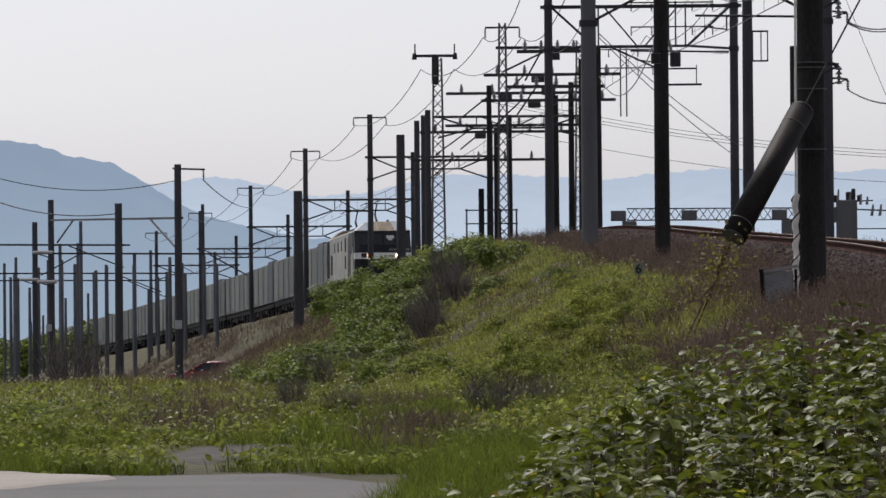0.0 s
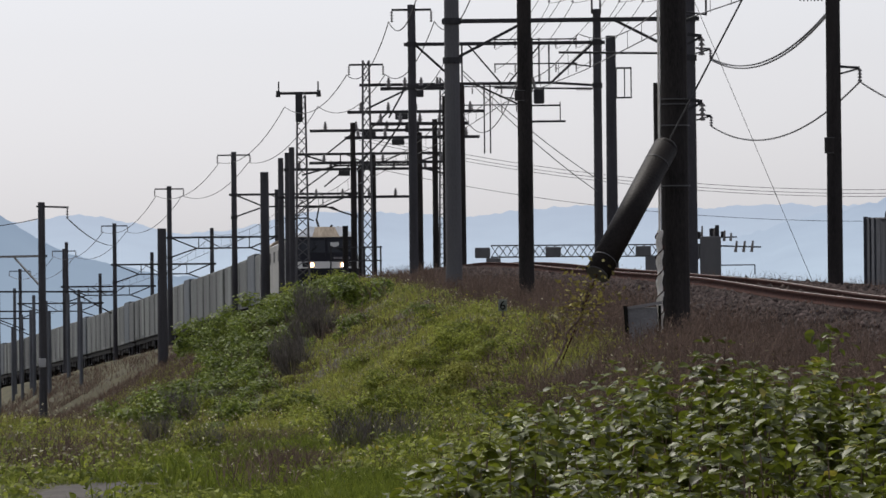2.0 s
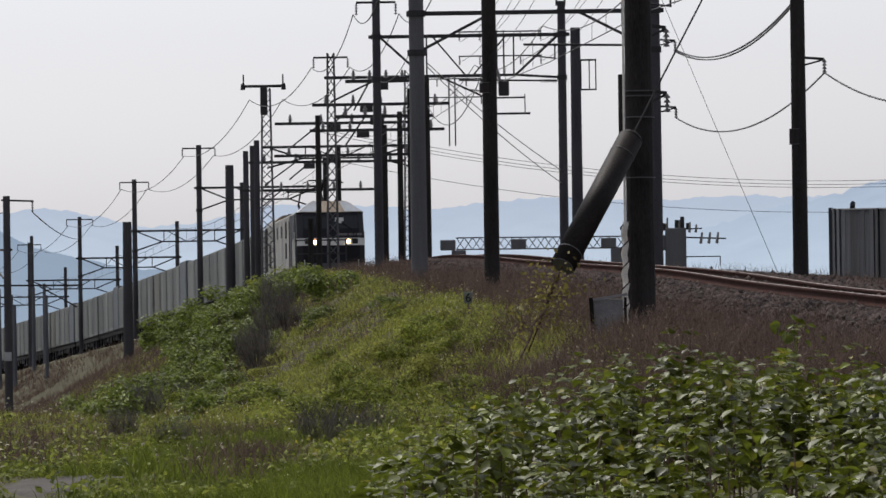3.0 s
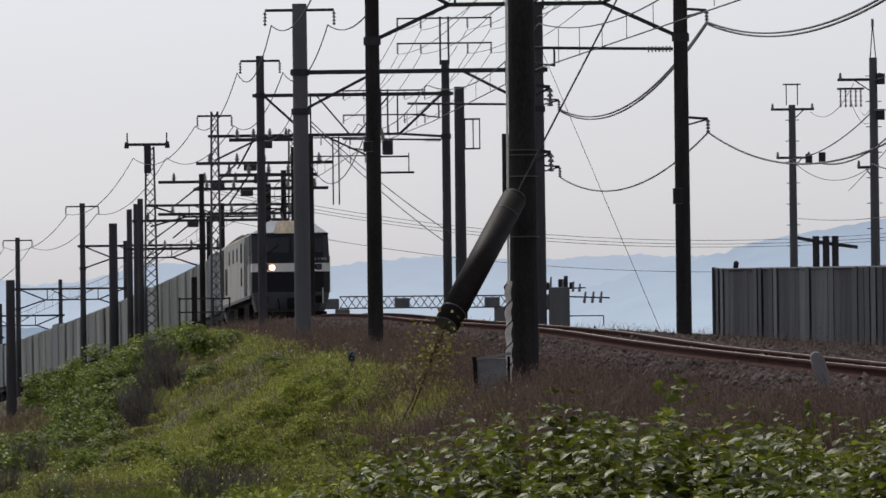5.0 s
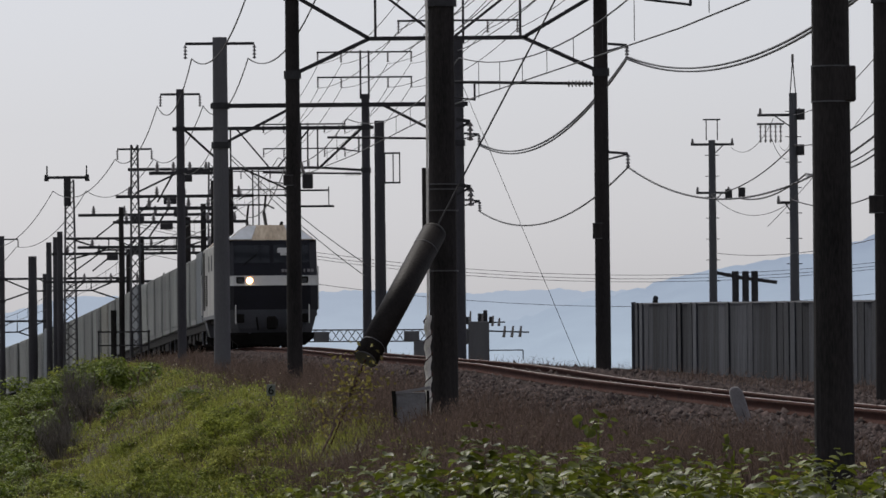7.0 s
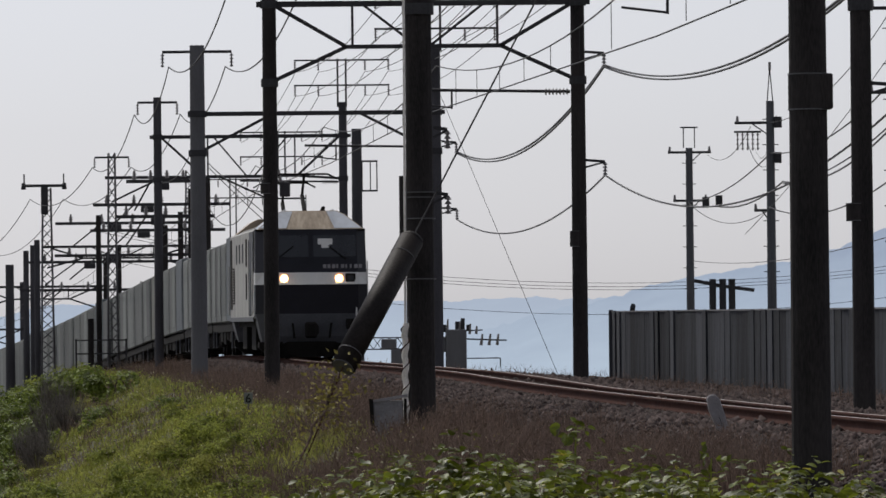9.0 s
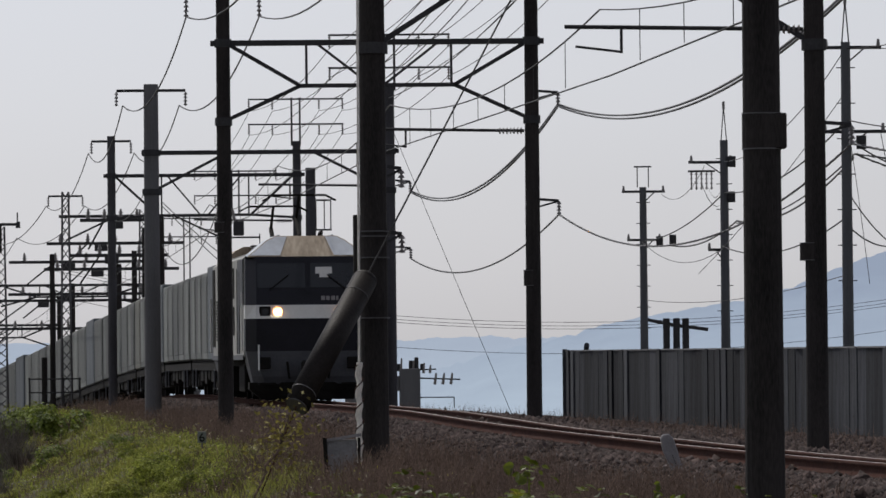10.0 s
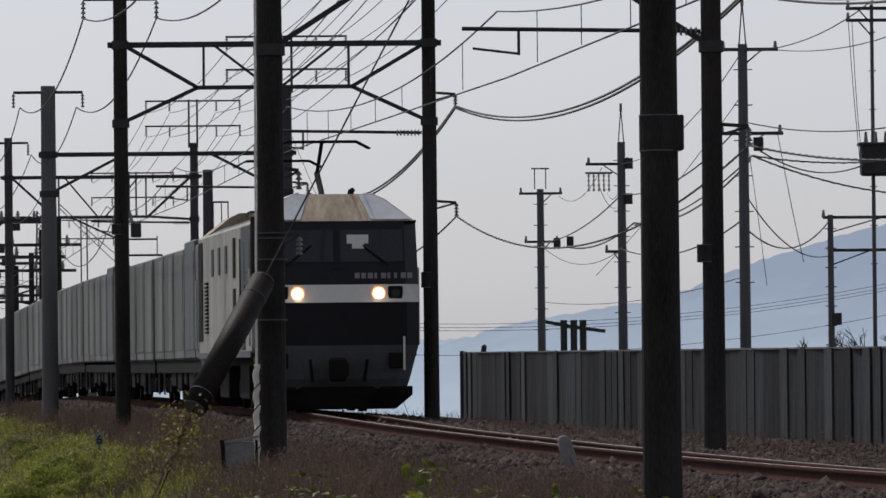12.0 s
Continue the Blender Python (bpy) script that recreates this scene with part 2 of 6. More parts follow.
_GS = np.concatenate(([0], np.cumsum(np.hypot(np.diff(_GX), 1.0))))


def track_x(y):
    return np.interp(y, _GY, _GX)


def track_z(y):
    return np.interp(y, _GY, _GZ)


def on_track(s):
    """The point of the rail tops at s metres along the line, counted away from the viewer."""
    y = float(np.interp(s, _GS, _GY))
    return Vector((float(track_x(y)), y, float(track_z(y))))


def s_of(y):
    return float(np.interp(y, _GY, _GS))


def hills(x, y):
    """Soft unevenness of the ground."""
    return (np.sin(x * 0.9 + y * 0.13) * np.sin(y * 0.31 - x * 0.2) * 0.10 + np.sin(x * 2.3 + 1.7) * np.sin(y * 0.77 + 0.4) * 0.05)


def ground_z(x, y):
    """Height of the ground: embankment of the line, its side slope, the low land beside it."""
    x, y = np.asarray(x, float), np.asarray(y, float)
    s = x - track_x(np.clip(y, 0, 899))
    zt = track_z(np.clip(y, 0, 899))
    base = np.interp(y, [-50, 60, 90, 120, 160, 220, 280, 305, 600, 900], [0.0, 0.05, -0.12, -0.7, -1.45, -2.55, -3.5, -3.9, -9.0, -16.0])
    base = base - 0.12 * np.exp(-((y - 320) / 13) ** 2)       # the hollow lane below the yard
    left = np.interp(-s, [0, 1.9, 2.6, 3.2, 4.6, 60], [-0.18, -0.20, -0.48, -0.58, -0.66, -0.66 - 55.4 / 1.9])
    right = np.interp(s, [0, 1.9, 2.7, 3.4, 12, 60, 400], [-0.18, -0.20, -0.42, -0.48, -0.95, -1.2, -6])
    side = np.where(s < 0, left, right)
    z = zt + side
    k = 0.35
    low = np.where(s < 0, base, -99.0)
    z = np.where(np.abs(z - low) < 2 * k, np.maximum(z, low) + np.maximum(0, (2 * k - np.abs(z - low))) ** 2 / (8 * k), np.maximum(z, low))
    cut = np.exp(-((y - 320) / 9) ** 4) * np.clip((-x - 18.8) / 2.2, 0, 1)       # the lane cuts into the foot of the bank
    z = z * (1 - cut) + base * cut
    rough = np.clip((-s - 3.0) / 3.0, 0, 1) * (1 - cut) * np.clip((y - 52) / 10, 0, 1)
    return z + hills(x, y) * rough


# ---- ground, road, distance ----
def build_ground():
    s = np.concatenate((-np.geomspace(2600, 62, 22), np.arange(-58, -18, 2.0), np.arange(-18, 14, 0.4), np.arange(14, 60, 3.0), np.geomspace(62, 2600, 22)))
    y = np.concatenate((np.arange(-60, 30, 6.0), np.arange(30, 120, 0.8), np.arange(120, 320, 1.6), np.arange(320, 900, 8.0), np.geomspace(905, 4800, 30)))
    S, Y = np.meshgrid(s, y)
    X = track_x(np.clip(Y, 0, 899)) + S
    Z = ground_z(X, Y)
    n, k = len(y), len(s)
    i = np.arange(n * k).reshape(n, k)
    f = np.stack((i[:-1, :-1], i[:-1, 1:], i[1:, 1:], i[1:, :-1]), -1).reshape(-1, 4)
    raw("ground", np.stack((X, Y, Z), -1).reshape(-1, 3), f, M_SOIL, "weedy brown soil of a railway embankment and low land", "ground", "structure", True)


def strip(name, y, sides, lift, material, label, category):
    """A sheet that follows the line of the track, through (offset, height) of a cross-section."""
    Y = np.repeat(y[:, None], len(sides), 1)
    S = np.array([a for a, _ in sides])[None, :]
    H = np.array([b for _, b in sides])[None, :]
    V = np.stack((track_x(Y) + S, Y, track_z(Y) + H + lift), -1).reshape(-1, 3)
    n, k = len(y), len(sides)
    i = np.arange(n * k).reshape(n, k)
    f = np.stack((i[:-1, :-1], i[:-1, 1:], i[1:, 1:], i[1:, :-1]), -1).reshape(-1, 4)
    return raw(name, V, f, material, label, category, "structure", True)


build_ground()
LINE_Y = np.arange(22.0, 760.0, 2.0)
strip("ballast_bed", LINE_Y, [(-2.75, -0.62), (-2.4, -0.36), (-1.9, -0.17), (0, -0.155), (1.9, -0.17), (2.45, -0.33), (2.8, -0.52)], 0.0, M_BALLAST,
      "rust-brown crushed stone ballast under the track", "ballast")


strip("gravel_cess", np.arange(40.0, 240.0, 2.0), [(2.7, -0.44), (3.4, -0.455), (7.5, -0.68), (13.2, -0.94)], 0.0, M_BALLAST,
      "brown gravel strip between the track and the fence", "gravel")


def build_road():
    y = np.arange(18.0, 50.5, 0.5)
    edge = -1.9 - 0.25 * np.sin(y * 0.7) - np.clip(y - 47, 0, 4) * 0.5
    x = np.stack([edge + (-26 - edge) * k / 24 for k in range(25)], -1)
    Y = np.repeat(y[:, None], 25, 1) + 0.25 * np.sin(x * 1.7)
    Z = ground_z(x, Y) + 0.02
    i = np.arange(len(y) * 25).reshape(len(y), 25)
    f = np.stack((i[:-1, :-1], i[:-1, 1:], i[1:, 1:], i[1:, :-1]), -1).reshape(-1, 4)
    raw("road", np.stack((x, Y, Z), -1).reshape(-1, 3), f, M_ROAD, "grey asphalt lane with worn edge below the embankment", "road", "structure", True)


build_road()


def patch_sheet(name, cx, cy, rx, ry, material, label, category, lift=0.03):
    """An irregular flat patch on the ground."""
    n, m = 40, 8
    V, F = [(cx, cy, 0)], []
    for j in range(1, m + 1):
        for i in range(n):
            a_ = i / n * 2 * math.pi
            w_ = (1 + 0.16 * math.sin(3 * a_ + 1) + 0.09 * math.sin(7 * a_)) * j / m
            V.append((cx + rx * w_ * math.cos(a_), cy + ry * w_ * math.sin(a_), 0))
    V = np.array(V)
    V[:, 2] = ground_z(V[:, 0], V[:, 1]) + lift
    V[-n:, 2] -= lift + 0.05
    for i in range(n):
        F.append((0, 1 + i, 1 + (i + 1) % n))
        for j in range(m - 1):
            a_, b_ = 1 + j * n + i, 1 + j * n + (i + 1) % n
            F += [(a_, a_ + n, b_ + n), (a_, b_ + n, b_)]
    raw(name, V, F, material, label, category, "structure", True)


patch_sheet("worn_path", -4.05, 57.2, 0.60, 4.0, M_WORN, "worn grey bare patch in the grass beside the lane", "path", 0.018)
patch_sheet("pale_apron", -5.9, 48.6, 1.35, 3.0, M_APRON, "pale dusty concrete apron beside the lane", "pavement", 0.032)


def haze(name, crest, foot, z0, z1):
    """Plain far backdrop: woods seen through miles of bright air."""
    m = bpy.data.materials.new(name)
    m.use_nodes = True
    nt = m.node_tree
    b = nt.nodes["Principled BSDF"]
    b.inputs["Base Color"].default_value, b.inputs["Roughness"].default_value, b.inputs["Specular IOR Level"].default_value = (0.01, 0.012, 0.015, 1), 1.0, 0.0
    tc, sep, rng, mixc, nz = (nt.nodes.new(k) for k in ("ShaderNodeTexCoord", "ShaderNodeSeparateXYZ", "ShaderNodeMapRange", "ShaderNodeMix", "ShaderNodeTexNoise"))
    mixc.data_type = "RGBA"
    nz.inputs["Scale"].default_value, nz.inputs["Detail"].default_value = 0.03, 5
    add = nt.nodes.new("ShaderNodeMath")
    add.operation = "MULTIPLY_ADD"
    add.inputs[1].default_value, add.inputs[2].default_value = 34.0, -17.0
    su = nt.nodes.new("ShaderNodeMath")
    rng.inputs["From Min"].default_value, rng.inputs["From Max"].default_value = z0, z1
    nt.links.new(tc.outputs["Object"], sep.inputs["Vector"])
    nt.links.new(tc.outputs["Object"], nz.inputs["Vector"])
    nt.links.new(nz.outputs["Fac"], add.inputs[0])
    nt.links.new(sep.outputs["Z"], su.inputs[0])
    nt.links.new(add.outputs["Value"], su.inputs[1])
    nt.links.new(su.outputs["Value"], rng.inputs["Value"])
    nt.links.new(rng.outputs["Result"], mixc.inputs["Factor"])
    # haze is painted as emission, foot colour blending up to crest colour
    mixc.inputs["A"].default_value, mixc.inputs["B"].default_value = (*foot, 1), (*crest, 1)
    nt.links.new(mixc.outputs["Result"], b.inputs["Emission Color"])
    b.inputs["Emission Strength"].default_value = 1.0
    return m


def ridge(name, depth, profile, crest, foot, span, seed, label):
    """A far ridge: crest heights by heading (metres across at that depth), with a wooded, uneven crest and a long front slope."""
    xs = np.arange(profile[0][0], profile[-1][0], 1.5)
    z = np.interp(xs, [p[0] for p in profile], [p[1] for p in profile])
    z = _smooth(z, 15)
    r = np.random.RandomState(seed)
    z = z + _smooth(r.randn(len(xs)), 5) * 0.55 + _smooth(r.randn(len(xs)), 31) * 2.5
    # the last rows carry the glowing haze low over the plain in front
    rows = [(0, 1.0), (-60, 0.82), (-160, 0.5), (-320, 0.15), (-700, 0.0), (-1500, -1.0)]
    V, k = [], len(xs)
    for dy, h in rows:
        V.append(np.stack((xs, np.full(k, depth + dy) + _smooth(r.randn(k), 31) * 30, (-13.0 if h < 0.01 else -13.0 + (z + 13.0) * h) + 0 * xs if h >= 0 else -19.0 + 0 * xs), -1))
    i = np.arange(len(rows) * k).reshape(len(rows), k)
    f = np.stack((i[:-1, :-1], i[:-1, 1:], i[1:, 1:], i[1:, :-1]), -1).reshape(-1, 4)
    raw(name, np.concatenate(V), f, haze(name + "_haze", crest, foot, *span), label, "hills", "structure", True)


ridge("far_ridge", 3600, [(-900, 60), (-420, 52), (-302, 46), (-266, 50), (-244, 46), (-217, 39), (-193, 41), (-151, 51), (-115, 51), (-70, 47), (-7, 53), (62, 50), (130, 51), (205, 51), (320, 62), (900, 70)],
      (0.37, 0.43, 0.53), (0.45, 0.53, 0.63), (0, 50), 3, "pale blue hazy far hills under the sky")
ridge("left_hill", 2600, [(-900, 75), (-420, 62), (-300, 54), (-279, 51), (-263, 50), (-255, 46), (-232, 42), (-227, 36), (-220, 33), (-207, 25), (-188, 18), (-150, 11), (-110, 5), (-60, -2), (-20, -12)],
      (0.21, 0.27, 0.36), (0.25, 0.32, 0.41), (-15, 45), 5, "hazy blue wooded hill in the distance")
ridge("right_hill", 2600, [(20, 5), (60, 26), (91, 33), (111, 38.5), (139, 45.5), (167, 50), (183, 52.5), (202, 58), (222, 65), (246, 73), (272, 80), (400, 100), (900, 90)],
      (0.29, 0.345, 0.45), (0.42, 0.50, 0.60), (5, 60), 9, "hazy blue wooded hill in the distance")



# ---- rails and sleepers ----
def cant(y, side):
    """The far rail lies a little lower where the line bends."""
    return float(np.interp(y, [105, 165], [0.065, 0.0])) if side > 0 else 0.0


def build_track():
    tr = thing("railway_track", (0, 0, 0), "single railway track with rusty rails on ballast", "track", "", "structure")
    prof = [(-0.062, -0.15), (0.062, -0.15), (0.062, -0.135), (0.012, -0.115), (0.010, -0.045), (0.034, -0.035), (0.034, 0.0), (-0.034, 0.0), (-0.034, -0.035), (-0.010, -0.045), (-0.012, -0.115), (-0.062, -0.135)]
    y = np.arange(24.0, 700.0, 2.0)
    for side in (-0.57, 0.57):
        n, k = len(y), len(prof)
        V = np.array([[(track_x(a) + side + px_, a, track_z(a) + pz - cant(a, side)) for px_, pz in prof] for a in y]).reshape(-1, 3)
        f = [(i * k + j, i * k + (j + 1) % k, (i + 1) * k + (j + 1) % k, (i + 1) * k + j) for i in range(n - 1) for j in range(k)]
        r = raw("rail", V, f, M_RUST, "rusty steel rail with a worn bright top", "", "")
        r.parent = tr
        V = np.array([[(track_x(a) + side + px_, a, track_z(a) + 0.003 - cant(a, side)) for px_ in (-0.028, 0.028)] for a in y]).reshape(-1, 3)
        f = [(2 * i, 2 * i + 1, 2 * i + 3, 2 * i + 2) for i in range(n - 1)]
        r = raw("running_surface", V, f, M_BRIGHT, "worn bright rail top", "", "")
        r.parent = tr
    bm = box(B(), (-1.0, -0.12, -0.17), (1.0, 0.12, 0.0), 0.02)
    first = part("sleeper", bm, M_SLEEPER, tr)
    d = 50.0
    first.matrix_basis = pose(float(track_x(d)), d, float(track_z(d)) - 0.145)
    while d < 225:
        d += 0.62
        o = new("sleeper", first.data)
        o.parent = tr
        o.matrix_basis = pose(float(track_x(d)), d, float(track_z(d)) - 0.145, 0, 0, 3)


build_track()


# ---- poles, gantries, wires ----
def insulator(bm, p, length=0.34, r=0.055, n=4):
    """A string of porcelain discs hanging from p."""
    x, y, z = p
    rod(bm, p, (x, y, z - length), r * 0.4, n=6)
    for k in range(n):
        h = z - length * (0.15 + 0.75 * k / (n - 1))
        rod(bm, (x, y, h - 0.02), (x, y, h + 0.02), r, r * 0.6, n=8)
    return bm


def cable(p, q, sag, r, material=None, label="thin dark overhead wire", name="overhead_wire", n=16, category="wire"):
    p, q = np.array(p, float), np.array(q, float)
    u = np.linspace(0, 1, n + 1)
    c = p[None] + (q - p)[None] * u[:, None]
    c[:, 2] -= sag * 4 * u * (1 - u)
    d = q - p
    side = np.array([d[1], -d[0], 0.0])
    side = side / (np.linalg.norm(side) + 1e-9)
    if abs(d[0]) + abs(d[1]) < 1e-6:
        side = np.array([1.0, 0, 0])
    up = np.cross(side, d / np.linalg.norm(d))
    ring = [side * math.cos(a_) * r + up * math.sin(a_) * r for a_ in (0.785, 2.356, 3.927, 5.498)]
    V = (c[:, None, :] + np.array(ring)[None]).reshape(-1, 3)
    f = [(i * 4 + j, i * 4 + (j + 1) % 4, (i + 1) * 4 + (j + 1) % 4, (i + 1) * 4 + j) for i in range(n) for j in range(4)]
    return raw(name, V, f, material or M_WIRE, label, category, "")


def paired(p, q, sag, label, r=0.022):
    """Two thick cables one above the other, tied together."""
    ob = cable(p, q, sag, r, M_CABLE, label, "paired_cable", 40, "cable")
    up = Vector((0, 0, 0.040))
    other = cable(Vector(p) + up, Vector(q) + up, sag * 0.97, r, M_CABLE, "", "upper_cable", 40, "")
    other.parent = ob
    return ob


def twisted(p, q, sag, label, r=0.024):
    """A thick bundled cable with a spiral wrap."""
    ob = cable(p, q, sag, r, M_CABLE, label, "bundled_cable", 40, "cable")
    p, q = np.array(p, float), np.array(q, float)
    L = np.linalg.norm(q - p)
    n = int(L * 10)
    u = np.linspace(0, 1, n)
    c = p[None] + (q - p)[None] * u[:, None]
    c[:, 2] -= sag * 4 * u * (1 - u)
    ph = u * L * 2 * math.pi / 0.55
    c[:, 0] += np.cos(ph) * r * 1.05
    c[:, 2] += np.sin(ph) * r * 1.05
    w = r * 0.4
    V = np.stack((c + [w, 0, 0], c + [0, 0, w], c - [w, 0, 0], c - [0, 0, w]), 1).reshape(-1, 3)
    f = [(i * 4 + j, i * 4 + (j + 1) % 4, (i + 1) * 4 + (j + 1) % 4, (i + 1) * 4 + j) for i in range(n - 1) for j in range(4)]
    wrap = raw("spiral_wrap", V, f, M_WIRE, "", "", "")
    wrap.parent = ob
    return ob


def shaft(th, zt, r0, r1, material, name="shaft", n=14, z0=-0.8):
    return part(name, rod(B(), (0, 0, z0), (0, 0, zt), r0, r1, n), material, th, smooth=False)


def tee(th, z, half, off=0.0, drop=0.36):
    """A cross-arm with an insulator string at either end."""
    bm = bar(B(), (-half + off, 0, z), (half + off, 0, z), 0.07)
    part("cross_arm", bm, M_STEEL, th)
    for sx in (-half + off, half + off):
        part("insulator", insulator(B(), (sx, 0, z - 0.03), drop), M_PORC, th)


def lattice(bm, x0, x1, z0, z1, w, bars, chord=0.05, y=0.0):
    """A lattice mast of square plan, tapering from w to half of it."""
    H = z1 - z0
    def corner(k, z):
        ww = w * (1 - 0.45 * (z - z0) / H) / 2
        cx = x0 + (x1 - x0) * (z - z0) / H
        return (cx + (ww if k in (0, 3) else -ww), y + (ww if k in (0, 1) else -ww), z)
    for k in range(4):
        bar(bm, corner(k, z0), corner(k, z1), chord)
    for i in range(bars):
        a_, b_ = z0 + H * i / bars, z0 + H * (i + 1) / bars
        for k in range(4):
            j = (k + 1) % 4
            bar(bm, corner(k, a_), corner(j, b_), chord * 0.55)
            bar(bm, corner(j, a_), corner(k, b_), chord * 0.55)
    return bm


def truss(bm, p, q, h, panels, chord=0.07, web=0.045):
    """A flat lattice girder between p and q, h high."""
    p, q = Vector(p), Vector(q)
    up = Vector((0, 0, h))
    bar(bm, p, q, chord)
    bar(bm, p + up, q + up, chord)
    for i in range(panels):
        a_, b_ = p.lerp(q, i / panels), p.lerp(q, (i + 1) / panels)
        bar(bm, a_, b_ + up, web)
        bar(bm, a_ + up, b_, web)
    return bm


def gantry(y, xl, xr, beam, r=0.15, top_l=None, top_r=None, style="truss", left="dark", right="dark", tee_l=0.0, rr=None, lower=0.85, brace=1.55, inset=0.25, label=""):
    """Two poles with a beam across the track, at depth y."""
    gl, gr = float(ground_z(xl, y)), float(ground_z(xr, y))
    th = thing("catenary_gantry", (xl, y, gl), label or "dark steel gantry with two poles over the track", "gantry", "catenary gantries")
    zb, W = beam - gl, xr - xl
    tl, trt = (top_l or beam + 0.25) - gl, (top_r or beam + 0.25) - gl
    rr = rr or r
    for kind, x, zz, rad, base in ((left, 0, tl, r, -0.8), (right, W, trt, rr, gr - gl - 0.8)):
        if kind == "lattice":
            part("lattice_mast", lattice(B(), x, x, base, zz, 0.62 if y == 292 else 0.42, int((zz - base) / 0.42)), M_GALV, th, "grey lattice steel mast")
        else:
            # past 165 m dark poles take the colour with haze in it
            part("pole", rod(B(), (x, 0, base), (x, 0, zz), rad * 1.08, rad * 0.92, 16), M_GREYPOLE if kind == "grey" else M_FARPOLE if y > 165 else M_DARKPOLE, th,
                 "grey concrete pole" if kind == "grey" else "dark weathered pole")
            for z_ in (zb, zb - brace):
                part("clamp_band", rod(B(), (x, 0, z_ - 0.08), (x, 0, z_ + 0.08), rad * 1.18, n=16), M_STEEL, th)
    part("beam", bar(B(), (-0.25, 0, zb), (W + 0.25, 0, zb), 0.10, 0.11), M_STEEL, th)
    if style == "truss":
        a_, b_ = W * inset, W * (1 - inset)
        part("lower_chord", bar(B(), (a_, 0, zb - lower), (b_, 0, zb - lower), 0.08), M_STEEL, th)
        for p, q in (((0, 0, zb - brace), (a_, 0, zb - lower)), ((b_, 0, zb - lower), (W, 0, zb - brace)), ((0.15, 0, zb - 0.05), (a_, 0, zb - lower)), ((b_, 0, zb - lower), (W - 0.15, 0, zb - 0.05))):
            part("brace", bar(B(), p, q, 0.075), M_STEEL, th)
        for p, q in (((W * 0.27, 0, zb), (W * 0.27, 0, zb - lower)), ((W * 0.74, 0, zb), (W * 0.74, 0, zb - lower)), ((W * 0.30, 0, zb), (W * 0.48, 0, zb - lower)), ((W * 0.70, 0, zb), (W * 0.52, 0, zb - lower))):
            part("web_bar", bar(B(), p, q, 0.05), M_STEEL, th)
    else:
        for x0, x1 in ((0, W * 0.32), (W, W * 0.68)):
            part("brace", bar(B(), (x0, 0, zb - brace), (x1, 0, zb), 0.07), M_STEEL, th)
    if tee_l:
        tee(th, tl - 0.16, tee_l)
    return th


def wire_support(y, xc, beam, arm_z, right_x):
    """The arm from a pole that holds the contact wire over the track."""
    th = thing("wire_support_arm", (right_x, y, arm_z), "steel registration arm with insulator on a pole", "arm", "registration arms")
    L = right_x - xc
    part("tube", rod(B(), (-0.15, 0, 0), (-L - 0.5, 0, 0.06), 0.03), M_STEEL, th)
    for k in range(7):
        part("insulator_disc", rod(B(), (-0.2 - k * 0.07, 0, 0), (-0.23 - k * 0.07, 0, 0), 0.07, 0.05), M_PORC, th)
    part("drop_bracket", bar(B(), (-L + 0.3, 0, 0.05), (-L + 0.3, 0, -0.32), 0.04), M_STEEL, th)
    part("steady_arm", rod(B(), (-L + 0.3, 0, -0.3), (-L - 0.35, 0, -0.22), 0.018), M_STEEL, th)
    return th


def side_bracket(x, y, z, reach=0.38):
    """A bracket on the outside of a pole with a hanging insulator."""
    th = thing("cable_bracket", (x, y, z), "small steel bracket with hanging porcelain insulator", "bracket", "cable brackets")
    bm = bar(B(), (0, 0, 0), (reach, 0, -0.03), 0.05)
    bar(bm, (0, 0, -0.14), (reach, 0, -0.04), 0.035)
    part("arm", bm, M_STEEL, th)
    part("insulator", insulator(B(), (reach, 0, -0.04), 0.26, 0.05), M_PORC, th)
    return th


# gantries over the single line, nearest first
NEAR_GANTRY = gantry(95, 1.26, 7.50, 8.55, 0.19, 8.9, 9.3, rr=0.15, inset=0.2, lower=0.75, label="dark gantry pole pair with thick near pole beside the track")
gantry(57, 4.05, 10.2, 8.2, 0.16, 8.6, 8.6, label="thick dark gantry pole standing close beside the track")
gantry(133, -1.17, 4.91, 9.28, 0.145, 10.35, 10.2, tee_l=0.72)
gantry(172, -3.36, 2.70, 8.75, 0.20, 10.5, 10.45, style="plain", left="grey", rr=0.15, tee_l=0.88, brace=1.0, label="gantry with a pale grey concrete pole and a dark pole")
gantry(212, -5.40, 0.42, 9.70, 0.135, 10.95, 10.75, style="truss", tee_l=0.62, lower=1.25, brace=1.35)
gantry(252, -8.14, -2.20, 9.73, 0.12, 10.65, 9.9, style="plain", left="lattice", tee_l=0.64, brace=0.9, label="gantry with grey lattice steel mast")
gantry(292, -12.25, -6.05, 8.05, 0.15, 10.6, 11.3, style="truss", left="lattice", right="lattice", lower=0.5, brace=0.9, label="heavy gantry with two grey lattice steel masts")
gantry(330, -17.18, -11.3, 6.95, 0.14, 9.05, 8.6, style="truss", tee_l=0.80, lower=0.6, brace=1.1)
gantry(372, -22.95, -17.0, 5.3, 0.14, 8.15, 7.9, style="truss", tee_l=0.80, lower=0.6, brace=1.1)
gantry(415, -29.0, -23.0, 4.1, 0.13, 6.65, 6.3, style="truss", tee_l=0.80, lower=0.6, brace=1.1)
gantry(460, -35.6, -29.6, 2.9, 0.13, 5.5, 5.2, style="truss", tee_l=0.80, lower=0.6, brace=1.1)
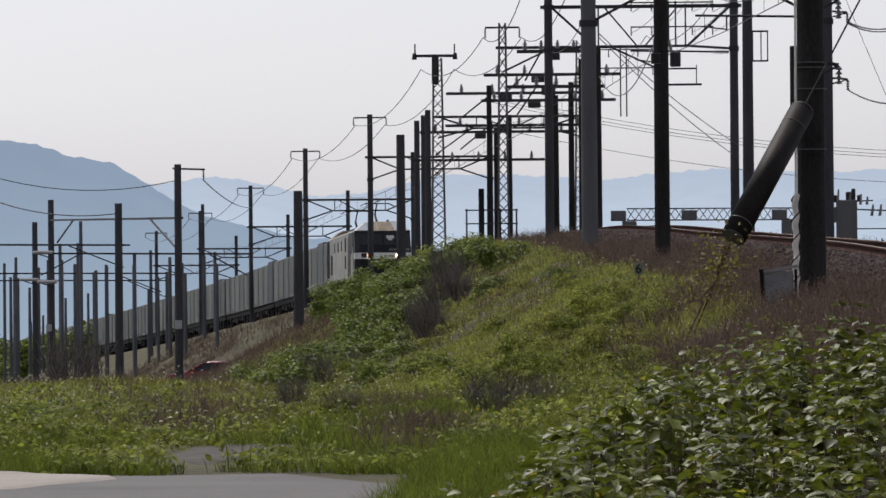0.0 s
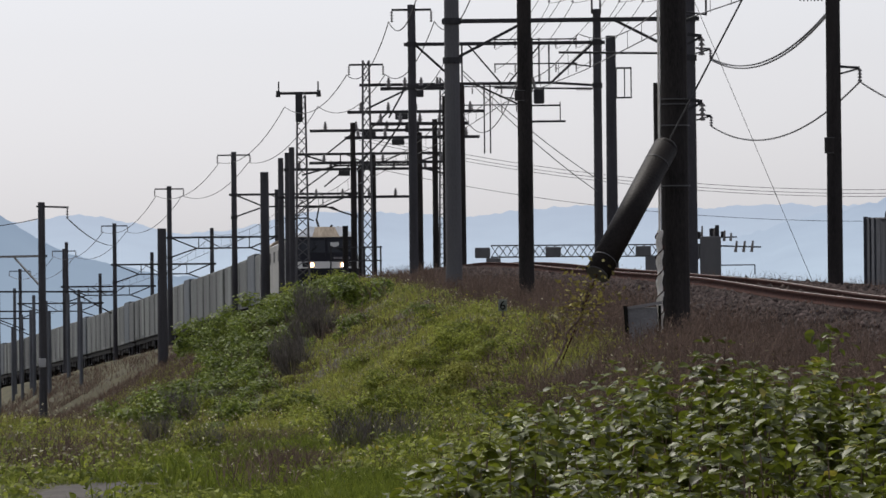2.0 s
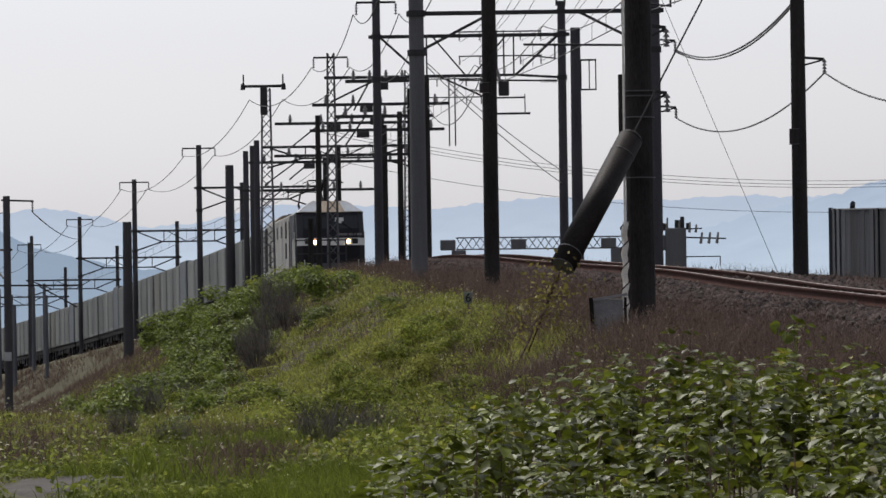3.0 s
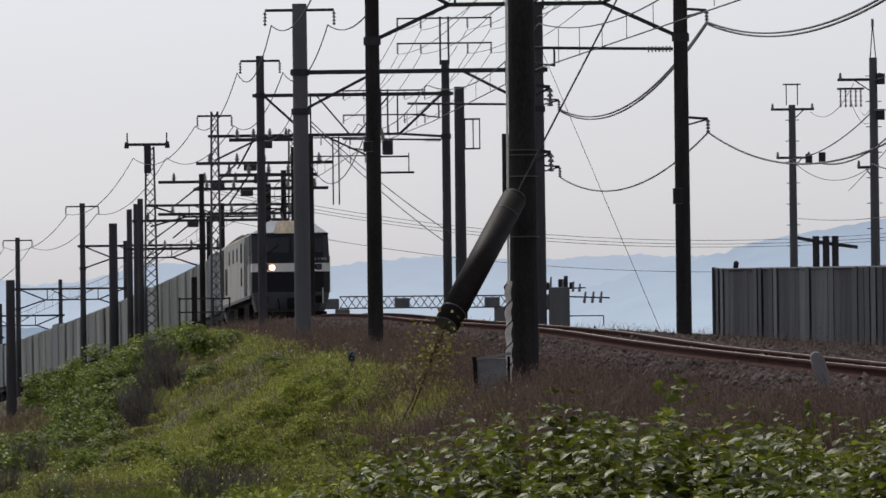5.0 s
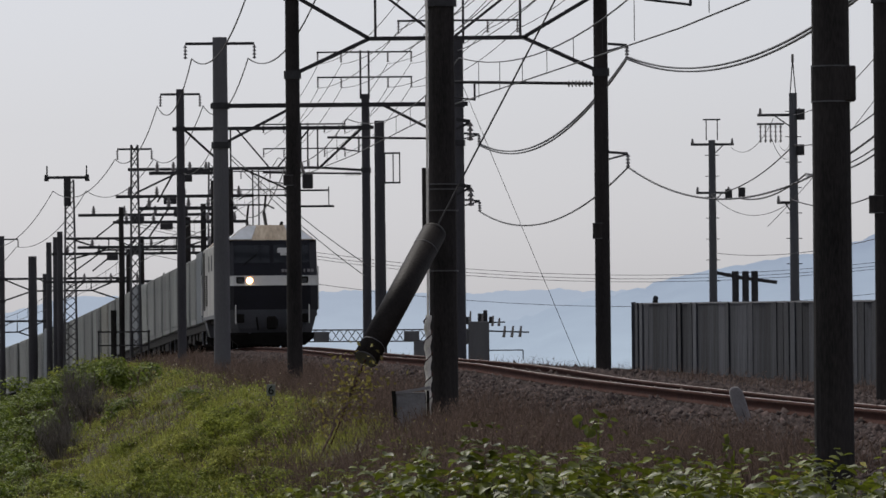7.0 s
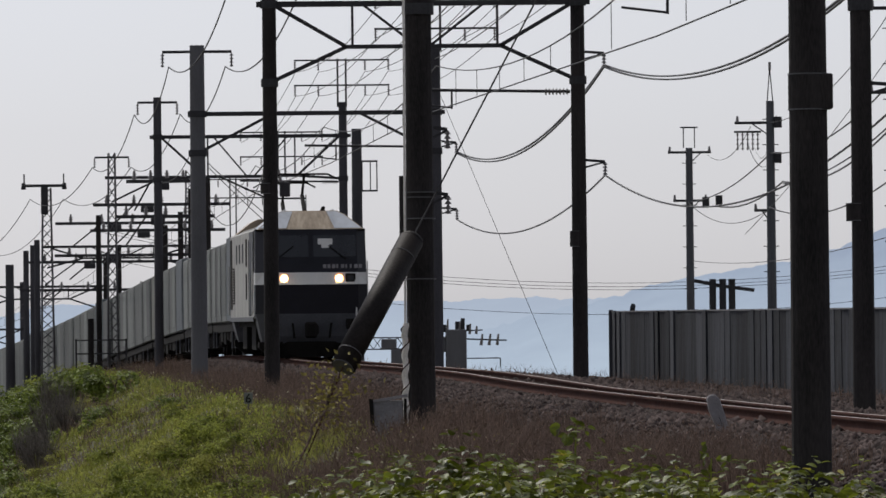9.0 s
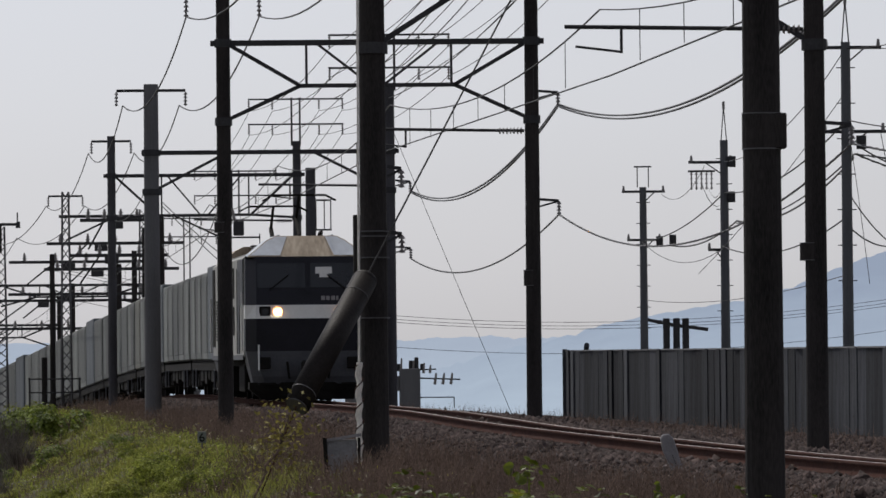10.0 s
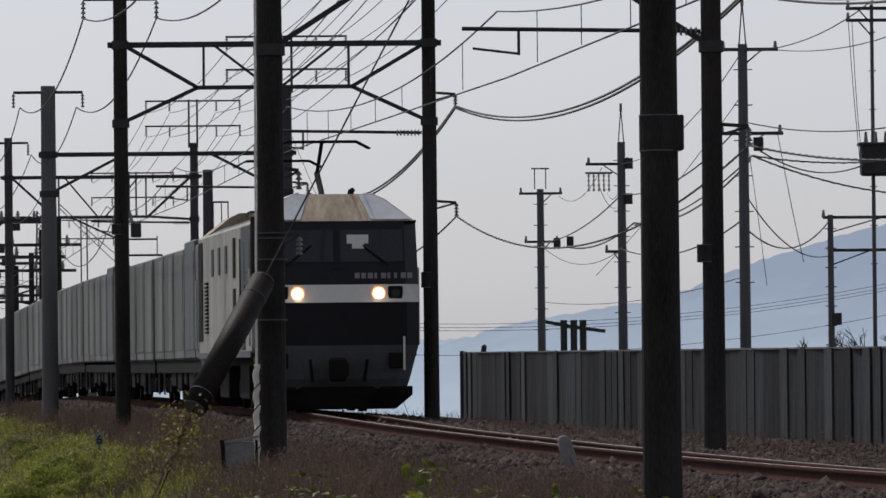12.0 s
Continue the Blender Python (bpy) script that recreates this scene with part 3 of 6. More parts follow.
gantry(505, -42.4, -36.4, 1.8, 0.13, 4.4, 4.0, style="truss", tee_l=0.80, lower=0.6, brace=1.1)


def lone_pole(x, y, top, r, material, name="line_pole", label="dark line pole on the slope", group="line poles", tee_half=0.0, z=None, n=14):
    g = float(ground_z(x, y)) if z is None else z
    th = thing(name, (x, y, g), label, "pole", group)
    shaft(th, top - g, r * 1.1, r * 0.9, material, n=n)
    if tee_half:
        tee(th, top - g - 0.15, tee_half)
    return th


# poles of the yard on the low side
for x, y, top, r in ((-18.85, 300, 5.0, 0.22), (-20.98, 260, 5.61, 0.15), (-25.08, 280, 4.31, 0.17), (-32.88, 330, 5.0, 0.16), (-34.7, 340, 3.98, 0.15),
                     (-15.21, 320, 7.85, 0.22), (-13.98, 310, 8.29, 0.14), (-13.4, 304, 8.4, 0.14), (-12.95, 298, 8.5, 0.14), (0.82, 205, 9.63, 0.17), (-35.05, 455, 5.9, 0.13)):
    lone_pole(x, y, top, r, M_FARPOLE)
rr_ = random.Random(4)
for i in range(44):
    y = 400 + i * 6.0
    x = float(track_x(y)) - 4 - rr_.random() * (9 + (y - 400) * 0.10)
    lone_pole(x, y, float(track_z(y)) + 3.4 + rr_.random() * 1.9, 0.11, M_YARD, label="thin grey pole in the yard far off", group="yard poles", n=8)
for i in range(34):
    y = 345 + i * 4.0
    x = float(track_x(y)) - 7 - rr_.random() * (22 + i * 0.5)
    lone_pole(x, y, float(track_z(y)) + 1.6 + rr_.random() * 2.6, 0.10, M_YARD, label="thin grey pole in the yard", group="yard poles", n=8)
for x, y, z in ((-20.98, 259.78, -0.75), (-33.0, 329.75, -1.45)):
    th = thing("pole_plate", (x, y, z), "small pale plate fixed to a yard pole", "plate", "pole plates")
    part("plate", box(B(), (-0.14, -0.015, 0), (0.14, 0.015, 0.34), 0.01), M_MARKPAINT, th)
# crossbars of the yard
for (x0, y0, z0), (x1, y1, z1) in (((-32.88, 330, 4.0), (-20.98, 262, 3.55)), ((-44.0, 330, 2.9), (-29.0, 330, 2.75)), ((-34.7, 340, 2.4), (-24.0, 345, 2.3)), ((-48.0, 400, 1.4), (-33.0, 400, 1.3)), ((-50.0, 440, 0.9), (-36.0, 440, 0.8))):
    th = thing("yard_crossbar", (x0, y0, z0), "thin dark steel crossbar between yard poles", "beam", "yard crossbars")
    d = (x1 - x0, y1 - y0, z1 - z0)
    part("chord", bar(B(), (0, 0, 0), d, 0.09), M_STEEL, th)
    part("brace", bar(B(), (0.3, 0, -1.1), (d[0] * 0.2, d[1] * 0.2, d[2] * 0.2 - 0.05), 0.06), M_STEEL, th)
    part("brace", bar(B(), (d[0] * 0.8, d[1] * 0.8, d[2] * 0.8 - 0.05), (d[0] - 0.3, d[1], d[2] - 1.1), 0.06), M_STEEL, th)

th = thing("yard_bracket", (-20.98, 260, 5.45), "short steel arm with insulator on a yard pole", "arm")
part("arm", bar(B(), (-0.2, 0, 0), (1.05, 0, -0.05), 0.07), M_STEEL, th)
part("insulator", insulator(B(), (1.0, 0, -0.05), 0.4), M_PORC, th)
cable((-33.0, 262, 7.3), (-20.98, 260, 5.0), 1.25, 0.022, label="dark sagging wire over the yard")
cable((-33.0, 300, 4.9), (-25.08, 280, 3.9), 0.4, 0.03, label="dark sagging wire over the yard")
cable((-20.0, 260, 5.0), (-29.0, 415, 5.3), 0.3, 0.022, label="dark sagging wire over the yard")
for x, y, z in ((-33.2, 329.6, 2.35), (-34.9, 339.6, 1.0), (-33.0, 329.6, 0.9)):
    th = thing("yard_floodlight", (x, y, z), "pale floodlight fixed to a yard pole", "floodlight", "yard floodlights")
    part("lamp_head", box(B(), (-0.55, -0.2, 0), (0.45, 0.1, 0.16), 0.05), M_MARKPAINT, th)
    part("lamp_bracket", bar(B(), (-0.3, 0, 0.0), (0.3, 0.3, -0.2), 0.05), M_STEEL, th)

# feeder wires over the left poles
FEED = [(57, 4.03, 10.0), (95, 1.26, 10.05), (133, -1.17, 10.19), (172, -3.36, 10.34), (212, -5.40, 10.8), (252, -8.14, 10.5), (292, -12.25, 10.5), (330, -17.18, 8.9), (372, -22.95, 8.0), (415, -29.0, 6.5), (460, -35.6, 5.35), (505, -42.4, 4.25)]
for (y0, x0, z0), (y1, x1, z1) in zip(FEED, FEED[1:]):
    for off in (-0.72, 0.72):
        cable((x0 + off, y0, z0 - 0.38), (x1 + off, y1, z1 - 0.38), 0.75, 0.017, label="sagging dark feeder wire between poles", name="feeder_wire")
# contact and carrier wire over the track
GY = [57, 95, 133, 172, 212, 252, 292, 330, 372, 415, 460, 505]
for i, (y0, y1) in enumerate(zip(GY, GY[1:])):
    zig = 0.15 if i % 2 else -0.15
    p = (float(track_x(y0)), y0, float(track_z(y0)))
    q = (float(track_x(y1)), y1, float(track_z(y1)))
    cable((p[0] + zig, p[1], p[2] + 5.02), (q[0] - zig, q[1], q[2] + 5.02), 0.0, 0.013, label="straight contact wire over the track", name="contact_wire")
    cable((p[0], p[1], p[2] + 5.95), (q[0], q[1], q[2] + 5.95), 0.55, 0.013, label="sagging carrier wire over the track", name="carrier_wire")
    bm = B()
    for k in range(1, 8):
        u = k / 8
        a_ = Vector((p[0] + (q[0] - p[0]) * u, p[1] + (q[1] - p[1]) * u, p[2] + (q[2] - p[2]) * u))
        bar(bm, a_ + Vector((0, 0, 5.02)), a_ + Vector((0, 0, 5.95 - 0.55 * 4 * u * (1 - u))), 0.012)
    tagged(part("dropper_set", bm, M_WIRE), "thin droppers between carrier and contact wire", "wire", "", "stuff")
for y, xr in ((95, 7.50), (133, 4.91), (172, 2.70), (212, 0.42)):
    wire_support(y, float(track_x(y)), 0, float(track_z(y)) + (5.65 if y == 95 else 5.42), xr)

# brackets and bundled cables on the far side of the line
BR = {95: (7.64, [8.05, 5.9]), 133: (5.05, [8.29, 6.15]), 57: (10.35, [7.6, 5.6]), 172: (2.85, [8.0, 6.3])}
for y, (x, zs) in BR.items():
    for z in zs:
        side_bracket(x, y, z)
for y0, y1 in ((57, 95), (95, 133), (133, 172)):
    for k in (0, 1):
        (xa, za), (xb, zb) = BR[y0], BR[y1]
        (paired if k == 0 else twisted)((xa + 0.38, y0, za[k] - 0.3), (xb + 0.38, y1, zb[k] - 0.3), (0.85, 1.0 if y0 == 95 else 0.7)[k], "thick sagging bundled cable along the line", 0.022 if k == 0 else 0.016)
for z in (5.33, 4.41):
    side_bracket(1.46, 95, z, 0.2)



# ---- fence beyond the line ----
M_RAILTOP = mat("pale_capping", (0.16, 0.16, 0.165), 0.8, 0, 0.2, 2.0, 20.0, 0.1)


def build_fence():
    p, q = Vector((8.55, 205, 2.0)), Vector((16.2, 112, 0.95))
    th = thing("panel_fence", p, "weathered grey upright plank fence beyond the track", "fence")
    n = 84
    r = random.Random(7)
    d = (q - p)
    ang = math.degrees(math.atan2(d.y, d.x))
    L = math.hypot(d.x, d.y) / n
    meshes = []
    for k in range(3):
        bm = box(B(), (0.0, -0.03, -0.5), (L * 1.02, 0.03 + 0.025 * k, 2.0), 0.008)
        box(bm, (0.02, 0.03, -0.5), (L * (0.25 + 0.12 * k), 0.065 + 0.02 * k, 2.0))
        me = bpy.data.meshes.new("plank")
        bm.to_mesh(me)
        bm.free()
        me.materials.append((M_FENCE, M_FENCE, M_FENCEL)[k])
        meshes.append(me)
    for i in range(n):
        o = new("plank", meshes[r.choice((0, 0, 0, 1, 1, 1, 2))])
        o.parent = th
        o.matrix_basis = pose(d.x * i / n, d.y * i / n, d.z * i / n + r.uniform(-0.015, 0.015), 0, r.uniform(-0.35, 0.35), ang + r.uniform(-3, 3))
    part("top_rail", bar(B(), (0, 0, 2.0), (d.x, d.y, d.z + 2.0), 0.09, 0.04), M_RAILTOP, th, "pale top rail")
    part("corner_post", box(B(), (-0.12, -0.08, -0.6), (0.02, 0.08, 2.05), 0.01), M_FENCEL, th)
    part("post_knob", rod(B(), (0.6, 0, 2.02), (0.6, -0.5, 2.16), 0.08), M_FENCE, th)


build_fence()


# ---- fittings on and beside the near pole ----
def build_stay():
    th = thing("stay_wire", (-0.5, 91.8, float(ground_z(-0.5, 91.8))), "stay wire with a thick dark sleeve leaning on the near pole", "stay")
    o = Vector(th.location)
    top_, hi, lo = Vector((3.67, 95, 8.5)) - o, Vector((1.12, 94.15, 3.71)) - o, Vector((0.16, 92.9, 1.97)) - o
    part("wire", rod(B(), hi, top_, 0.013, n=6), M_WIRE, th)
    part("anchor_rod", rod(B(), (0, 0, -0.2), lo, 0.011, n=6), M_RUST, th)
    d = (hi - lo).normalized()
    bm = rod(B(), lo, hi, 0.178, 0.178, 24)
    m = Matrix.Translation(hi) @ d.to_track_quat("Z", "Y").to_matrix().to_4x4() @ Matrix.Diagonal((1, 1, 0.7, 1))
    bmesh.ops.create_uvsphere(bm, u_segments=24, v_segments=12, radius=0.178, matrix=m)
    sl = part("sleeve", bm, M_SLEEVE, th, "thick dark brown-black sleeve with rounded end", True)
    for k in (0.1, 0.88):
        p = lo.lerp(hi, k)
        part("tie_band", rod(B(), p - d * 0.006, p + d * 0.006, 0.182, n=24), M_GALV, sl)
    bm = rod(B(), lo - d * 0.02, lo + d * 0.03, 0.155, n=20)
    part("end_ring", bm, M_GALV, sl, "worn grey rim of the open end")


M_PALEBOARD = mat("board_paint", (0.17, 0.165, 0.172), 0.7, 0, 0.35, 6.0, 40.0, 0.1)
M_MARK = mat("marker_concrete", (0.21, 0.20, 0.205), 0.85, 0, 0.2, 4.0, 40.0, 0.3)
M_SLEEVE = mat("aged_rubber_sleeve", (0.008, 0.006, 0.006), 0.6, 0, 0.4, 2.0, 30.0, 0.3, (0.015, 0.012, 0.011), spec=0.14)
M_PALECABLE = mat("pale_cable", (0.74, 0.70, 0.64), 0.7, 0, 0.25, 5.0, 40.0, 0.3)
build_stay()


def build_near_pole_fittings():
    g = float(ground_z(1.26, 95))
    th = thing("cable_riser", (1.035, 94.72, g), "pale cable rising along the near pole, twisted at its foot", "cable")
    part("riser", rod(B(), (0, 0, 0.6), (0.03, 0, 7.9), 0.017, n=6), M_PALECABLE, th)
    n_, m_ = 52, 8
    V = []
    for k in range(n_):
        a_, z = k * 0.75, k * 0.034 - 0.15
        for q in range(m_):
            b_ = q / m_ * 2 * math.pi
            V.append((0.012 * math.cos(a_) + 0.044 * math.cos(b_), 0.012 * math.sin(a_) + 0.044 * math.sin(b_), z))
    bm = B()
    vs = [bm.verts.new(v) for v in V]
    for k in range(n_ - 1):
        for q in range(m_):
            bm.faces.new((vs[k * m_ + q], vs[k * m_ + (q + 1) % m_], vs[(k + 1) * m_ + (q + 1) % m_], vs[(k + 1) * m_ + q]))
    part("twisted_guard", bm, M_PALECABLE, th, "pale twisted cable guard")
    bm = B()
    rings = []
    for k in range(120):
        c_ = Vector((0.054 * math.cos(k * 0.3), 0.054 * math.sin(k * 0.3), k * 0.014 - 0.12))
        o_ = Vector((math.cos(k * 0.3), math.sin(k * 0.3), 0)) * 0.012
        rings.append([bm.verts.new(c_ + o_), bm.verts.new(c_ + Vector((0, 0, 0.012))), bm.verts.new(c_ - o_), bm.verts.new(c_ - Vector((0, 0, 0.012)))])
    for a_, b_ in zip(rings, rings[1:]):
        for i in range(4):
            bm.faces.new((a_[i], a_[(i + 1) % 4], b_[(i + 1) % 4], b_[i]))
    part("spiral_binding", bm, M_RUST, th, "dark spiral binding")
    for x, low, top_, r in ((1.05, 2.3, 4.66, 0.075), (1.39, -0.5, 4.62, 0.07)):
        t2 = thing("cable_guard", (x, 95.28, g), "dark half-round guard strapped to the near pole", "guard", "cable guards")
        part("channel", rod(B(), (0, 0, low), (0, 0, top_ - g), r, r, 12), M_DARKPOLE, t2)
    bands = thing("pole_straps", (1.26, 95, g), "thin pale straps round the near pole", "strap")
    for z in (3.05, 3.35, 3.42, 2.2):
        part("strap", rod(B(), (0, 0, z), (0, 0, z + 0.018), 0.222, n=20), M_GALV, bands)
    bx = thing("trackside_board", (0.73, 92.2, 0.88), "small grey board in a dark leaning frame", "board")
    z0 = 0.02
    part("board", box(B(), (-0.17, -0.02, z0), (0.24, 0.02, z0 + 0.60), 0.01), M_PALEBOARD, bx, "grey worn plate")
    part("frame_left", bar(B(), (-0.13, -0.03, -0.5), (-0.20, -0.03, z0 + 0.62), 0.055), M_UNDER, bx)
    part("frame_top", bar(B(), (-0.22, -0.03, z0 + 0.58), (0.30, -0.03, z0 + 0.66), 0.04), M_MARK, bx)
    part("frame_right", bar(B(), (0.27, -0.03, -0.5), (0.27, -0.03, z0 + 0.62), 0.04), M_UNDER, bx)


build_near_pole_fittings()


def build_sleeve_band(x, y, z0, z1, r, off, label):
    th = thing("pole_wrap", (x, y, z0), label, "band", "pole wraps")
    part("wrap", box(rod(B(), (0, 0, 0), (0, 0, z1 - z0), r, n=20), (r * 0.3, -r * 0.8, 0), (r + off, r * 0.4, z1 - z0), 0.01), M_DARKPOLE, th)
    for z in (0, z1 - z0):
        part("strap", rod(B(), (0, 0, z - 0.006), (0, 0, z + 0.006), r * 1.02, n=20), M_GALV, th, "pale strap")


build_sleeve_band(4.05, 57, 3.96, 4.26, 0.168, 0.035, "dark plate wrapped round the thick pole with pale straps")
build_sleeve_band(7.42, 95, 3.96, 4.2, 0.15, 0.02, "small dark box strapped on the pole")
build_sleeve_band(-1.22, 133, 5.55, 5.75, 0.15, 0.02, "small dark box strapped on the pole")
build_sleeve_band(4.87, 133, 4.45, 4.75, 0.15, 0.02, "small dark box strapped on the pole")


def build_posts():
    th = thing("marker_post", (4.12, 72, float(ground_z(4.12, 72))), "leaning white concrete marker post in the ballast", "post")
    bm = prism(B(), ((0.11, -0.35), (0.19, -0.35), (0.13, 0.0), (0.06, 0.26), (0.015, 0.40), (-0.04, 0.45), (-0.10, 0.44), (-0.125, 0.40), (-0.10, 0.27), (0.0, 0.05)), -0.07, 0.07)
    bmesh.ops.bevel(bm, geom=bm.edges[:], offset=0.012, segments=1, affect="EDGES", profile=0.5)
    post = part("post", bm, M_MARK, th)
    part("painted_mark", bar(B(), (0.0, -0.073, 0.22), (0.035, -0.073, 0.12), 0.012, 0.004), M_UNDER, post, "dark painted stroke")
    g = float(ground_z(-1.52, 131))
    s = thing("number_plate_stake", (-1.45, 117.0, 1.21), "small pale plate with a dark 6 on a stake", "sign")
    part("stake", bar(B(), (0, 0.02, -0.45), (0, 0.02, 0.42), 0.03), M_GREYPOLE, s)
    part("plate", box(B(), (-0.075, -0.01, 0.22), (0.075, 0.01, 0.42), 0.005), M_PLATE, s, "pale green-grey plate")
    cu = bpy.data.curves.new("digit", "FONT")
    cu.body, cu.size, cu.extrude, cu.align_x = "6", 0.22, 0.004, "CENTER"
    tmp = new("digit_source", cu)
    me = bpy.data.meshes.new_from_object(tmp)
    bpy.data.objects.remove(tmp)
    o = link("digit", me, M_UNDER, s, "dark digit 6")
    o.matrix_basis = pose(0, -0.02, 0.245, 90, 0, 0)


M_PLATE = mat("plate_paint", (0.15, 0.165, 0.14), 0.6, 0, 0.15, 6.0, 40.0, 0.1)
build_posts()


# ---- racks of insulators above the gantries ----
def rack(x, y, zs, half, foot):
    th = thing("insulator_rack", (x, y, foot), "steel rack with rows of hanging insulators on a pole top", "rack", "insulator racks")
    for sx in (-0.13, 0.13):
        part("upright", bar(B(), (sx, 0, 0), (sx, 0, zs[0] - foot + 0.05), 0.06), M_STEEL, th)
    for z in zs:
        part("rail", bar(B(), (-half, 0, z - foot), (half, 0, z - foot), 0.05), M_STEEL, th)
        for k in (-1, -0.5, 0.5, 1):
            part("insulator", insulator(B(), (half * k * 0.98, 0, z - foot - 0.02), 0.3, 0.045), M_PORC, th)


rack(2.72, 172, (11.72, 10.88), 1.55, 10.3)
rack(0.40, 212, (12.07, 11.28), 1.50, 10.6)
rack(-1.80, 252, (11.37, 10.46), 1.55, 9.7)
rack(-4.2, 292, (10.9, 10.1), 1.3, 8.0)
for z, a_ in ((12.0, 0), (11.25, 1)):
    for k in (-1, -0.5, 0.5, 1):
        cable((2.72 + 1.5 * k, 172, z - 0.6), (0.40 + 1.45 * k, 212, z - 0.3), 0.35, 0.010, label="thin feeder wire between insulator racks", name="feeder_wire")
        cable((2.72 + 1.5 * k, 172, z - 0.6), (5.2 + 1.3 * k, 133, z + 0.3), 0.4, 0.010, label="thin feeder wire between insulator racks", name="feeder_wire")
        cable((0.40 + 1.45 * k, 212, z - 0.3), (-1.80 + 1.5 * k, 252, z - 1.0), 0.35, 0.010, label="thin feeder wire between insulator racks", name="feeder_wire")


def build_switchgear():
    """Steelwork with insulators and switches between the far gantries."""
    r = random.Random(12)
    for y, x0, x1, z in ((232, -7.0, -4.2, 8.95), (240, -7.6, -4.1, 7.95), (262, -9.2, -3.9, 9.0), (270, -9.6, -4.2, 8.2), (280, -11.4, -5.0, 8.75), (284, -11.6, -5.4, 7.5), (300, -13.4, -6.4, 7.55), (306, -14.0, -8.0, 6.4)):
        th = thing("switchgear_beam", (x0, y, z), "dark steel beam carrying insulators and switches", "beam", "switchgear beams")
        W = x1 - x0
        part("beam", bar(B(), (0, 0, 0), (W, 0, 0), 0.11, 0.12), M_STEEL, th)
        for k in range(5):
            u = (k + 0.5) / 5 * W
            bm = B()
            rod(bm, (u, 0, 0.05), (u, 0, 0.38), 0.07, 0.035, 8)
            rod(bm, (u, 0, 0.14), (u, 0, 0.18), 0.10, 0.08, 8)
            rod(bm, (u, 0, 0.24), (u, 0, 0.28), 0.09, 0.06, 8)
            part("insulator", bm, M_PORC, th)
        if r.random() < 0.7:
            part("switch_box", box(B(), (W * 0.35, -0.15, -0.3), (W * 0.35 + 0.5, 0.15, -0.06), 0.02), M_STEEL, th)
        part("strut", bar(B(), (W * 0.1, 0, -1.0), (W * 0.3, 0, 0), 0.06), M_STEEL, th)
    for x, y, top_, rr2 in ((-4.6, 232, 9.5, 0.11), (-4.35, 240, 9.3, 0.11), (-5.4, 262, 9.6, 0.13), (-5.0, 272, 9.1, 0.12), (-9.0, 262, 8.6, 0.11), (-6.3, 284, 9.3, 0.13), (-7.0, 286, 8.8, 0.13), (-9.4, 300, 8.3, 0.12), (-10.2, 306, 7.8, 0.12)):
        lone_pole(x, y, top_, rr2, M_DARKPOLE, label="dark pole of the switchgear beside the line", group="switchgear poles", n=10)
    th = thing("lattice_mast", (-5.9, 296, float(ground_z(-5.9, 296))), "grey lattice steel mast far down the line", "mast")
    part("mast", lattice(B(), 0, 0, -0.5, 8.6, 0.36, 22), M_GALV, th)
    # head of the double-armed tower
    th = thing("tower_head", (-12.33, 291.6, 10.35), "heavy cross-head of a tower with cable clamps", "tower head")
    part("cross_head", box(B(), (-0.95, -0.1, 0.28), (0.9, 0.1, 0.40), 0.03), M_STEEL, th)
    part("neck", box(B(), (-0.15, -0.15, -0.9), (0.15, 0.15, 0.3), 0.03), M_STEEL, th)
    for sx in (-0.9, 0.86):
        part("clamp", rod(B(), (sx, 0, 0.18), (sx, 0, 0.46), 0.11, 0.08, 10), M_STEEL, th)
        part("spike", rod(B(), (sx * 0.97, 0, 0.4), (sx * 0.97, 0, 0.85), 0.035, n=6), M_STEEL, th)
    # hung transformer and frame beside the middle gantry
    th = thing("pole_transformer", (-1.28, 190, 7.15), "small dark transformer hung on a steel frame", "transformer")
    part("tank", box(B(), (-0.14, -0.12, 0), (0.16, 0.12, 0.42), 0.03), M_STEEL, th)
    part("bushing", rod(B(), (-0.1, 0, 0.42), (-0.16, 0, 0.75), 0.05, 0.03), M_PORC, th)
    bm = bar(B(), (-0.25, 0, -0.05), (0.6, 0, -0.05), 0.05)
    bar(bm, (-0.25, 0, -0.5), (0.75, 0, -0.5), 0.06)
    bar(bm, (0.6, 0, -0.5), (0.6, 0, 0.05), 0.03)
    bar(bm, (-0.25, 0, -0.6), (-0.25, 0, 0.5), 0.04)
    part("frame", bm, M_STEEL, th)
    th = thing("ladder_cage", (0.98, 205, 7.75), "small steel cage frame on a pole", "cage")
    bm = B()
    for z in (0, 0.9):
        for p, q in (((0, 0), (0.45, 0)), ((0.45, 0), (0.45, 0.4)), ((0.45, 0.4), (0, 0.4))):
            bar(bm, (*p, z), (*q, z), 0.04)
    for p in ((0, 0), (0.45, 0), (0.45, 0.4), (0, 0.4), (0.25, 0)):
        bar(bm, (*p, 0), (*p, 0.9), 0.035)
    part("frame", bm, M_STEEL, th)


build_switchgear()


